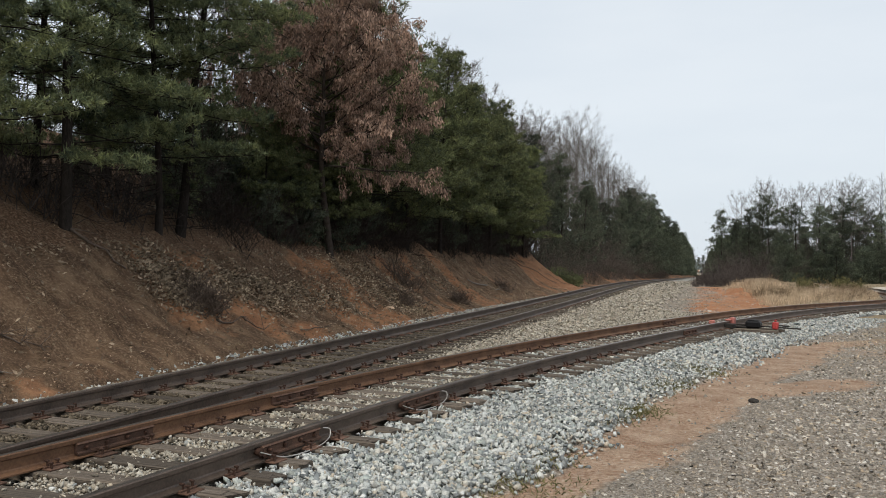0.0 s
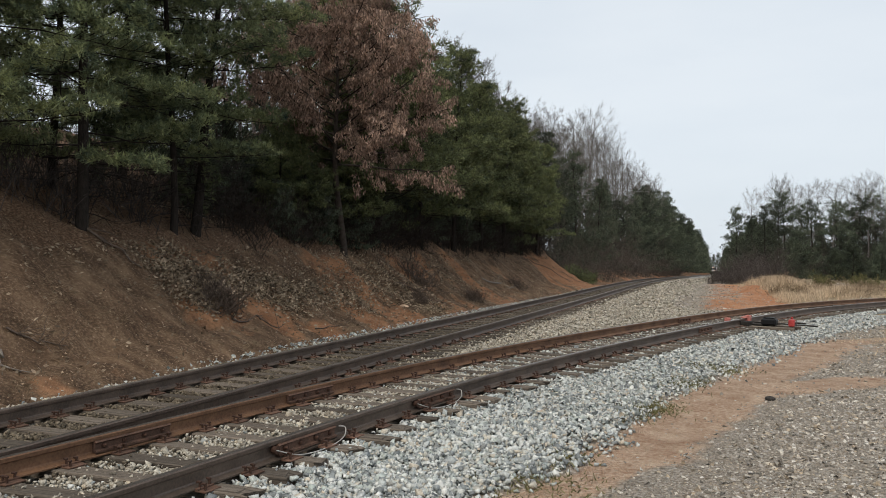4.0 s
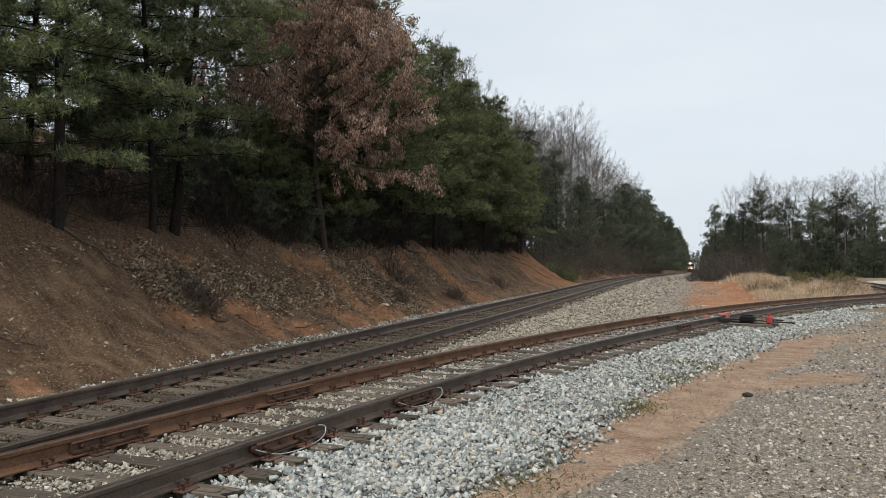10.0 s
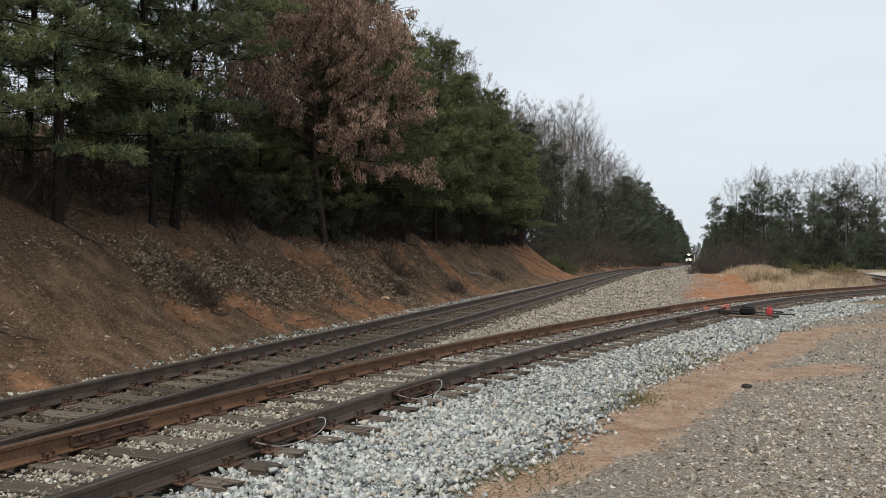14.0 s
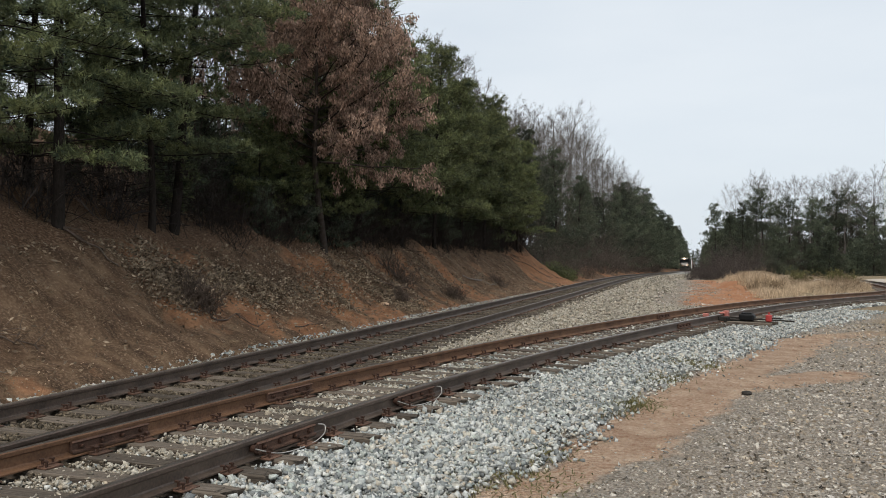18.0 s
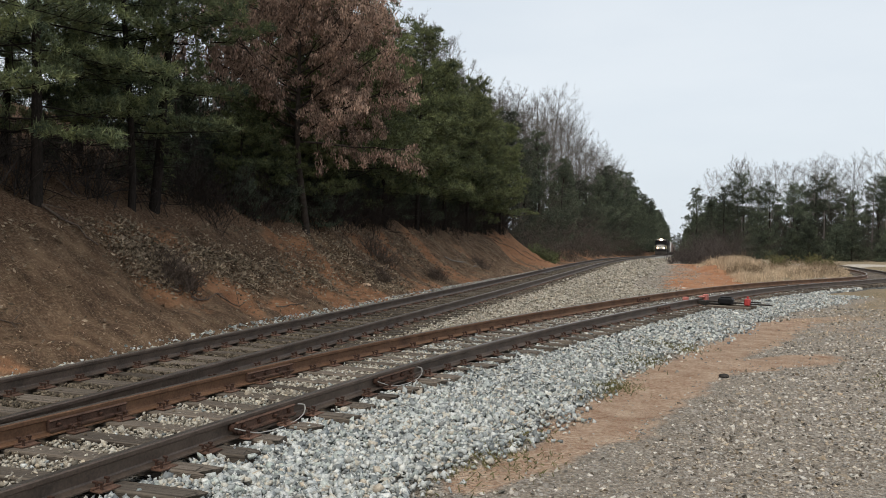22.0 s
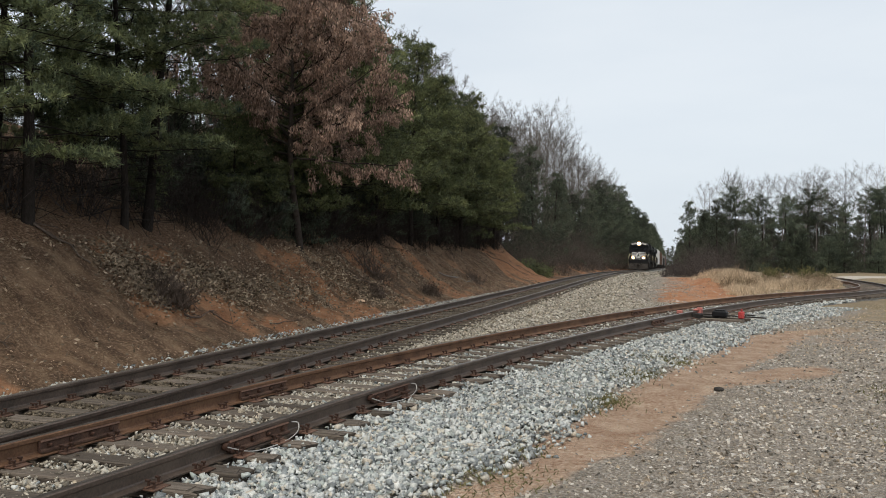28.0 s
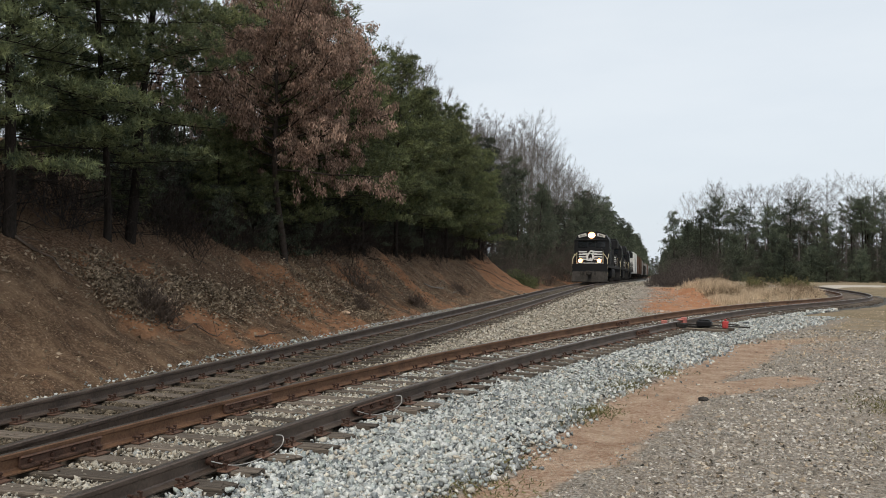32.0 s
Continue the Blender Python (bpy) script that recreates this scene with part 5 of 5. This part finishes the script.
def boxcar(label, material, tall, long, group="freight cars of the train"):
    """Box freight car with ribs, sliding door, ladders and trucks; its front is at y = 0."""
    car = tagged(new("freight_car"), label, "freight car", group)
    part("body", poly_prism([(-1.52, 1.10), (1.52, 1.10), (1.52, tall - 0.15), (0.9, tall), (-0.9, tall), (-1.52, tall - 0.15)], 0.4, long - 0.4), material, car)
    for sx in (-1, 1):
        for k in range(int(long / 1.2)):
            yy = 0.6 + k * (long - 1.2) / (int(long / 1.2) - 1)
            part("rib", box(sx * 1.545 - 0.03, sx * 1.545 + 0.03, yy - 0.05, yy + 0.05, 1.15, tall - 0.2), material, car)
        part("sliding_door", box(sx * 1.56 - 0.03, sx * 1.56 + 0.03, long / 2 - 1.5, long / 2 + 1.5, 1.2, tall - 0.4, 0.01), material, car)
        bm = bmesh.new()
        for k in range(7):
            rod_into(bm, (sx * 1.0, 0.33, 1.3 + 0.4 * k), (sx * 1.4, 0.33, 1.3 + 0.4 * k), 0.02, 6)
        part("ladder", bm, M_GRIME, car)
    part("sill", join_boxes((-0.35, 0.35, 0.0, long, 0.72, 1.10)), M_GRIME, car)
    bogie(car, 2.6, 2, 1.75)
    bogie(car, long - 2.6, 2, 1.75)
    return car


def hopper(label, material, tall, long):
    """Covered hopper with sloped ends and ribs."""
    car = tagged(new("freight_car"), label, "freight car", "freight cars of the train")
    part("body", side_prism([(0.5, 2.5), (3.0, 1.0), (long - 3.0, 1.0), (long - 0.5, 2.5), (long - 0.5, tall), (0.5, tall)], -1.48, 1.48), material, car)
    for sx in (-1, 1):
        for k in range(9):
            yy = 0.9 + k * (long - 1.8) / 8
            part("rib", box(sx * 1.52 - 0.05, sx * 1.52 + 0.05, yy - 0.05, yy + 0.05, 2.4, tall - 0.1), material, car)
    part("sill", join_boxes((-0.35, 0.35, 0.0, long, 0.72, 1.0), (-1.4, 1.4, 0.15, 1.6, 1.0, 1.15)), M_GRIME, car)
    bogie(car, 2.3, 2, 1.75)
    bogie(car, long - 2.3, 2, 1.75)
    return car


loco_a, loco_b = locomotive(True), locomotive(False)
box_white = boxcar("dirty white high boxcar behind the locomotives", M_WHITE, 4.75, 16.5)
box_brown = boxcar("weathered brown boxcar with ribbed sides", M_BROWNCAR, 4.65, 17.0)
hop_grey = hopper("grey covered hopper car with sloped ends", M_GREYCAR, 4.3, 15.5)
box_dark = boxcar("dark low freight car with ribbed sides", M_GRIME, 3.6, 16.5)
TRAIN = [(loco_a, 22.4), (loco_b, 22.4), (copy_thing(loco_b, pose(0, 0, 0)), 22.4), (box_white, 17.2), (box_brown, 17.8), (copy_thing(box_brown, pose(0, 0, 0)), 17.8), (hop_grey, 16.2), (box_dark, 17.2)]
TRAIN += [(copy_thing(c, pose(0, 0, 0)), n) for c, n in ((box_dark, 17.2), (hop_grey, 16.2), (box_brown, 17.8), (hop_grey, 16.2), (box_dark, 17.2))]


def motions():
    """The train comes on at a steady pace along the falling, bending track."""
    behind = 0.0
    for car, length in TRAIN:
        rows = []
        for t in range(0, 33):
            y0 = 71.0 + 15.6 * (32 - t) + behind
            y1 = y0 + length
            a = Vector((float(main_x(y0)), y0, float(main_z(y0)) + 0.002))
            b = Vector((float(main_x(y1)), y1, float(main_z(y1)) + 0.002))
            d = b - a
            rows.append((t, pose(*a, math.degrees(math.asin(d.z / d.length)), 0, -math.degrees(math.atan2(d.x, d.y)))))
        walk(car, rows)
        behind += length


# ---------------- derail and its operating rod beside the siding ----------------
def on_siding(y, off, z=0.0):
    p, w = line_of(siding_x, siding_z, [y], off)
    yaw = -math.degrees(math.atan2(*(siding_x(np.array([y + 0.1, y - 0.1])) @ np.array([1, -1]), 0.2)))
    return pose(p[0][0], p[0][1], p[0][2] + z, 0, 0, yaw)


for yy in (24.35, 24.95):
    bm = box(-0.3, 1.25, -0.115, 0.115, -0.18, 0.0, 0.012)
    part("headblock_tie", bm, M_TIE, siding_track, "long dark tie under the derail stand").matrix_basis = Matrix.Translation((0, 0, -0.17)) @ on_siding(yy, 0.9)
derail = tagged(new("derail"), "red-painted derail clamped on the siding rail with a black stand", "derail")
derail.matrix_basis = on_siding(24.6, 0.7525)
bm = join_boxes((-0.08, 0.08, -0.05, 0.22, 0.0, 0.05), (0.0, 0.13, 0.05, 0.25, -0.12, 0.09), bevel=0.02)
part("derail_block", bm, M_ORANGE, derail, "faded red derail block")
part("guide_bar", join_boxes((-0.56, -0.41, 0.0, 0.15, -0.12, -0.01)), M_ORANGE, derail)
part("base_plate", join_boxes((0.0, 0.26, -0.40, -0.12, -0.19, -0.05), (0.06, 0.60, 0.10, 0.30, -0.19, -0.13), bevel=0.02), M_GRIME, derail)
bm = bmesh.new()
box_into(bm, 0.50, 0.90, -0.16, 0.10, -0.15, 0.04, 0.04)
box_into(bm, 0.55, 0.85, -0.12, 0.06, 0.04, 0.07, 0.025)
part("stand_box", bm, M_BLACK, derail, "black operating box")
bm = bmesh.new()
rod_into(bm, (0.1, -0.02, -0.08), (1.95, -0.10, -0.10), 0.02, 8)
part("rod", bm, M_GRIME, derail)
bm = join_boxes((1.22, 1.37, -0.18, 0.0, -0.15, 0.05), (1.26, 1.33, -0.13, -0.05, 0.05, 0.12), bevel=0.03)
part("lever_stand", bm, M_RED, derail, "bright red lever stand")
part("lever", join_boxes((1.37, 1.66, -0.12, -0.08, -0.06, -0.02)), M_GRIME, derail)

# ---------------- stones ----------------
STONE_BIG = np.array([(-0.9, -0.8, -0.7), (0.8, -0.9, -0.8), (0.9, 0.7, -0.7), (-0.7, 0.9, -0.8), (-0.6, -0.7, 0.7), (0.7, -0.5, 0.8), (0.8, 0.6, 0.5), (-0.8, 0.5, 0.8)])
STONE_BIG_T = np.array([(0, 2, 1), (0, 3, 2), (0, 1, 5), (0, 5, 4), (1, 2, 6), (1, 6, 5), (2, 3, 7), (2, 7, 6), (3, 0, 4), (3, 4, 7), (4, 5, 6), (4, 6, 7)])
STONE_SMALL = np.array([(-0.9, -0.6, -0.5), (0.8, -0.8, -0.5), (0.7, 0.9, -0.5), (-0.6, 0.5, -0.5), (0.45, 0.05, 0.7), (-0.5, -0.1, 0.6)])
STONE_SMALL_T = np.array([(0, 1, 4), (0, 4, 5), (1, 2, 4), (2, 3, 5), (2, 5, 4), (3, 0, 5)])


def stones(name, label, x, y, size, lift, material, g, small=False, category="ballast"):
    v0, t0 = (STONE_SMALL, STONE_SMALL_T) if small else (STONE_BIG, STONE_BIG_T)
    k, c = len(x), len(v0)
    stretch = size[:, None] * np.stack([0.8 + 0.6 * g.random(k), 0.65 + 0.5 * g.random(k), 0.5 + 0.4 * g.random(k)], -1)
    jit = 0.13 if small else 0.22
    v = (v0[None] * (1 + 1.1 * jit * np.clip(g.normal(size=(k, c, 1)), -1.6, 1.6)) + jit * np.clip(g.normal(size=(k, c, 3)), -1.8, 1.8)) * stretch[:, None] * (0.88 if not small else 1.0)
    q = unit(g.normal(size=(k, 4)) * np.array([1, 0.45, 0.45, 1]))
    w_, x_, y_, z_ = q.T
    R = np.stack([1 - 2 * (y_ * y_ + z_ * z_), 2 * (x_ * y_ - z_ * w_), 2 * (x_ * z_ + y_ * w_), 2 * (x_ * y_ + z_ * w_), 1 - 2 * (x_ * x_ + z_ * z_), 2 * (y_ * z_ - x_ * w_), 2 * (x_ * z_ - y_ * w_), 2 * (y_ * z_ + x_ * w_), 1 - 2 * (x_ * x_ + y_ * y_)], -1).reshape(k, 3, 3)
    v = np.einsum("kij,kcj->kci", R, v) + np.stack([x, y, height(x, y) + lift], -1)[:, None]
    s = Soup()
    s.add(v.reshape(-1, 3), (t0[None] + np.arange(k)[:, None, None] * c).reshape(-1, 3))
    return tagged(s.build(name, material), label, category, kind="stuff")


def tie_rows():
    """(y, left x, right x, across-slope, z, which) of every tie."""
    g = np.random.default_rng(80)
    out = []
    y = 1.2
    while y < 13.0:                      # long switch ties under both tracks
        out.append((y + g.normal() * 0.03, -1.32, float(siding_x(y)) + 1.12 + 0.15 * g.random() + (0.35 if g.random() < 0.12 else 0), 0.0, 0.0, "switch"))
        y += 0.54
    ym = y
    while ym < 92:
        out.append((ym + g.normal() * 0.03, -1.30 + g.normal() * 0.03, 1.30 + g.normal() * 0.03, 0.0, 0.0, "main"))
        ym += 0.54
    yside = y + 0.2
    while yside < 74:
        out.append((yside, -1.28 + g.normal() * 0.05, 1.30 + g.normal() * 0.07, 0.0, 0.0, "siding"))
        yside += 0.54 * math.cos(math.atan(float(siding_x(yside + 0.1) - siding_x(yside - 0.1)) / 0.2))
    return out


TIES = tie_rows()
SW = np.array([(r[0], r[1], r[2]) for r in TIES if r[5] == "switch"])
MT = np.array([r[0] for r in TIES if r[5] == "main"])
ST = np.array([r[0] for r in TIES if r[5] == "siding"])


def near_of(values, v):
    values = np.sort(values)
    i = np.clip(np.searchsorted(values, v), 1, len(values) - 1)
    return np.minimum(np.abs(v - values[i - 1]), np.abs(v - values[i]))


def clear_of_track(x, y, g, cover):
    """True where a stone may lie: off the rails, and mostly off the ties."""
    u, s = x - main_x(y), x - siding_x(y)
    slope = (siding_x(y + 0.1) - siding_x(y - 0.1)) / 0.2
    sn = s / np.sqrt(1 + slope ** 2)
    rails = np.minimum(np.abs(np.abs(u) - 0.7525), np.abs(np.abs(sn) - 0.7525)) > 0.125
    along = y + sn * slope / np.sqrt(1 + slope ** 2) * 1.0
    on_sw = (near_of(SW[:, 0], y) < 0.13) & (u > -1.35) & (s < 1.25) & (y < 13.2)
    on_main = (near_of(MT, y) < 0.13) & (np.abs(u) < 1.33) & (y > 13)
    on_side = (near_of(ST, along) < 0.13) & (np.abs(sn) < 1.33) & (y > 13)
    return rails & (~(on_sw | on_main | on_side) | (g.random(len(x)) < cover))


def ballast_field(y0, y1, k, seed, small, size):
    x, y, g = scatter(k, -2.0, 13.0 if y1 > 20 else 7.5, y0, y1, seed)
    u, s = x - main_x(y), x - siding_x(y)
    edge = 2.72 + 0.03 * (y - 8) + 0.28 * fbm(x, y, 1.1, 82) + 0.2 * g.normal(size=len(x))
    inside = (u > -1.95) & ((s < edge) & ((y < 29.5 + 0.8 * g.normal(size=len(x))) | (u < 4.3 + 0.4 * g.normal(size=len(x))) | (s > -2.0)) if y1 <= 32 else ((u < 4.2 + 0.5 * fbm(x, y, 1.1, 83)) | (np.abs(s) < 2.0)))
    keep = inside & clear_of_track(x, y, g, 0.40)
    x, y = x[keep], y[keep]
    return x, y, g


for nm, lab, y0, y1, k, small, size in (("ballast", "loose pale grey ballast stones", 4.0, 9.5, 66000, False, 0.0245), ("ballast", "loose pale grey ballast stones along the ties", 9.5, 14.0, 76000, True, 0.0255), ("ballast", "pale grey ballast along the siding", 14.0, 32.0, 170000, True, 0.028), ("ballast", "grey ballast beside the main track", 32.0, 62.0, 70000, True, 0.043), ("ballast", "grey ballast beside the falling main track", 62.0, 110.0, 36000, True, 0.075)):
    x, y, g = ballast_field(y0, y1, k, 81 + int(y0), small, size)
    u, s = x - main_x(y), x - siding_x(y)
    between = np.abs(u) < 1.15 + 0.2 * g.normal(size=len(x))
    tan = (s < -0.75 - 0.4 * np.abs(g.normal(size=len(x)))) | ((s < 0.75) & (g.random(len(x)) < 0.45 + 0.5 * (1 - step(y, 8, 16))))
    for dirty in (2, 1, 0):
        q = between if dirty == 2 else (tan & ~between) if dirty else ~(tan | between)
        inside = (np.abs(u[q]) < 1.4) | (np.abs(s[q]) < 0.95)
        sz = size * np.exp(g.normal(size=q.sum()) * 0.30) * np.where(inside, 0.72, 1.0)
        lift = np.where(inside, 0.045, 0.030) + 0.014 * g.normal(size=q.sum())
        stones(nm, ("", "dusty tan ballast between the two tracks", "blackened ballast between the main rails")[dirty] or lab, x[q], y[q], sz, lift, (M_STONE, M_STONE_TAN, M_MAINBED)[dirty], g, small)

x, y, g = scatter(310000, 4.4, 17, 5.0, 27, 90)
e_ = x - siding_x(y) - (2.6 + 0.03 * (y - 8))
_, _, _, dirt_, _, _, _, _ = zones(x, y)
keep = (e_ > 0) & (g.random(len(x)) < 1.0 - 0.96 * np.clip(1.15 * dirt_ + 0.35 * fbm(x, y, 3.7, 95) * (dirt_ > 0.05), 0, 1)) & (x < 4.2 + 0.5 * y) & (g.random(len(x)) < np.clip(1.5 - y / 16, 0.25, 1) * (0.45 + 0.55 * step(x - 0.12 * y, 5.0, 6.2)))
x, y = x[keep], y[keep]
stones("gravel", "loose grey gravel on the dirt lot", x, y, np.minimum(0.0086 * np.exp(g.normal(size=len(x)) * 0.66), 0.028) * (1 + 0.020 * y), 0.0 * x, M_GRAVEL, g, True, "gravel")
x, y, g = scatter(30000, 3.6, 8.6, 28.5, 58, 93)
u, s_ = x - main_x(y), x - siding_x(y)
keep = (s_ < -1.6) & (g.random(len(x)) < np.clip(1.1 - (u - 4.1) / 2.6 + 0.5 * fbm(x, y, 1.3, 96), 0.04, 1))
x, y = x[keep], y[keep]
stones("gravel", "tan and grey gravel thinning out over the orange dirt", x, y, 0.022 * np.exp(g.normal(size=len(x)) * 0.4), 0.0 * x, M_GRAVEL, g, True, "gravel")
x, y, g = scatter(30000, -6.0, -1.9, 5.0, 50, 91)
keep = g.random(len(x)) < np.where(x > -2.7, 1.0, 0.3)
x, y = x[keep], y[keep]
stones("soil_clods", "clods and small stones on the earth bank", x, y, 0.0085 * np.exp(g.normal(size=len(x)) * 0.55) * (0.8 + 0.02 * y), 0.0 * x, M_CLOD, g, True, "soil")
x, y, g = scatter(4200, -2.2, -1.72, 5.0, 45, 92)
keep = g.random(len(x)) < np.clip((y - 8) / 8, 0.2, 1)
x, y = x[keep], y[keep]
stones("ballast", "pale spilled ballast along the foot of the bank", x, y, 0.026 * np.exp(g.normal(size=len(x)) * 0.3), 0.02 + 0 * x, M_STONE, g, True)
for px, py, pr, lab, mt in ((6.95, 12.1, 0.055, "dark lump of rock on bare earth", M_GRIME), (-3.0, 22.8, 0.11, "pale rock on the earth bank", M_CLOD)):
    g = np.random.default_rng(int(px * 10) + 99)
    bm = bmesh.new()
    bmesh.ops.create_icosphere(bm, subdivisions=2, radius=pr)
    for v in bm.verts:
        v.co = Vector((v.co.x * 1.35, v.co.y * 0.95, v.co.z * 0.75)) * (1 + 0.22 * noise.noise(v.co * 2.2 / pr) + 0.05 * g.normal())
    ob = tagged(part("rock", bm, mt), lab, "rock")
    ob.location = (px, py, float(height(px, py)) + pr * 0.35)

# ---------------- rail fittings ----------------
def bar_mesh():
    bm = bmesh.new()
    for sx in (-1, 1):
        bmx = [(sx * 0.012, -0.145), (sx * 0.066, -0.152), (sx * 0.066, -0.132), (sx * 0.040, -0.120), (sx * 0.040, -0.070), (sx * 0.060, -0.056), (sx * 0.048, -0.040), (sx * 0.012, -0.050)]
        a = [bm.verts.new((x, -0.46, z)) for x, z in bmx]
        b = [bm.verts.new((x, 0.46, z)) for x, z in bmx]
        bm.faces.new(a)
        bm.faces.new(b[::-1])
        for i in range(len(a)):
            bm.faces.new((a[i], b[i], b[(i + 1) % len(a)], a[(i + 1) % len(a)]))
    bmesh.ops.recalc_face_normals(bm, faces=bm.faces)
    return bm


def joint(y, off, wire):
    bar = part("joint_bar", bar_mesh(), M_PLATE, siding_track)
    m = on_siding(y, off)
    bar.matrix_basis = m
    for k in range(4):
        yy = -0.36 + 0.24 * k
        bm = bmesh.new()
        sx = 1 if k % 2 else -1
        rod_into(bm, (0.02, yy, -0.095), (0.070 if sx > 0 else 0.085, yy, -0.095), 0.016, 6)
        rod_into(bm, (0.02, yy, -0.095), (0.055, yy, -0.095), 0.025, 6)
        part("bolt", bm, M_SPIKE, bar)
    if wire:
        s = Soup()
        loop = spline([(0.06, 0.50, -0.05), (0.10, 0.56, -0.07), (0.13, 0.50, -0.14), (0.15, 0.30, -0.18), (0.16, 0.0, -0.185), (0.14, -0.25, -0.17), (0.11, -0.42, -0.12), (0.07, -0.52, -0.08)], 5)
        s.tube(loop, [0.006] * len(loop), 6)
        s.build("bond_wire", M_WIRE, bar, True)
        bm = bmesh.new()
        rod_into(bm, (0.02, -0.5, -0.085), (0.075, -0.5, -0.085), 0.035, 10)
        part("wire_plug", bm, M_SPIKE, bar)


joint(6.95, 0.7525, True)
joint(9.60, 0.7525, True)
joint(6.25, -0.7525, False)
joint(9.05, -0.7525, False)
joint(21.5, 0.7525, False)
joint(24.0, -0.7525, False)

# ---------------- ties, plates and spikes ----------------
def tie_mesh(length, seed):
    g = np.random.default_rng(seed)
    bm = box(-length / 2, length / 2, -0.115, 0.115, -0.18, 0.0, 0.012)
    for v in bm.verts:
        v.co.x += g.normal() * 0.012
        v.co.y += g.normal() * 0.006
        v.co.z += g.normal() * 0.005
    me = bpy.data.meshes.new("tie")
    bm.to_mesh(me)
    bm.free()
    return me


def plate_mesh():
    bm = join_boxes((-0.18, 0.18, -0.095, 0.095, 0.0, 0.014), (0.076, 0.105, -0.095, 0.095, 0.014, 0.030), (-0.105, -0.076, -0.095, 0.095, 0.014, 0.030), bevel=0.003)
    me = bpy.data.meshes.new("tie_plate")
    bm.to_mesh(me)
    bm.free()
    me.materials.append(M_PLATE)
    return me


def spike_mesh():
    bm = join_boxes((-0.009, 0.009, -0.009, 0.009, 0.0, 0.045), (-0.030, 0.012, -0.014, 0.014, 0.040, 0.056), bevel=0.003)
    me = bpy.data.meshes.new("spike")
    bm.to_mesh(me)
    bm.free()
    me.materials.append(M_SPIKE)
    return me


PLATE, SPIKE = plate_mesh(), spike_mesh()
TIE_LONG, TIE_MAIN, TIE_SIDE = [[tie_mesh(1.0 if lab == "l" else 2.6, s) for s in range(4)] for lab in "lms"]
for group_, mt in ((TIE_LONG, M_TIE), (TIE_MAIN, M_TIE_DARK), (TIE_SIDE, M_TIE)):
    for me in group_:
        me.materials.append(mt)


def plate_at(parent, m, spikes):
    p = link_mesh("tie_plate", PLATE, m, parent)
    if spikes:
        for sx, sy, turn in ((0.088, 0.055, 0), (0.088, -0.05, 0), (-0.088, 0.045, 180), (0.150, -0.06, 0)):
            link_mesh("spike", SPIKE, pose(sx, sy, 0.012 + 0.012 * random.random(), 0, 0, turn + random.uniform(-15, 15)), p)


for k, (y, xl, xr, _, _, which) in enumerate(TIES):
    if which == "switch":
        ob = link_mesh("tie", TIE_LONG[k % 4], pose((xl + xr) / 2, y, -0.192, 0, 0, random.uniform(-1, 1.5)) @ Matrix.Diagonal((xr - xl, 1, 1, 1)), siding_track)
        for off in (-0.7525, 0.7525):
            plate_at(main_track, pose(off, y, -0.192), True)
            if not (off < 0 and y < 4.6):
                m = on_siding(y, off)
                plate_at(siding_track, Matrix.Translation((0, 0, -0.192)) @ m, True)
    elif which == "main":
        m = pose(float(main_x(y)), y, float(main_z(y)) - 0.192, 0, 0, random.uniform(-1.5, 1.5))
        link_mesh("tie", TIE_MAIN[k % 4], m, main_track)
        if y < 40:
            for off in (-0.7525, 0.7525):
                plate_at(main_track, pose(float(main_x(y)) + off, y, float(main_z(y)) - 0.192), y < 17)
    else:
        m = Matrix.Translation((0, 0, -0.192)) @ on_siding(y, (xl + xr) / 2) @ pose(0, 0, 0, 0, 0, random.uniform(-2, 2))
        link_mesh("tie", TIE_SIDE[k % 4], m, siding_track)
        if y < 32:
            for off in (-0.7525, 0.7525):
                plate_at(siding_track, Matrix.Translation((0, 0, -0.192)) @ on_siding(y, off), y < 17)

motions()
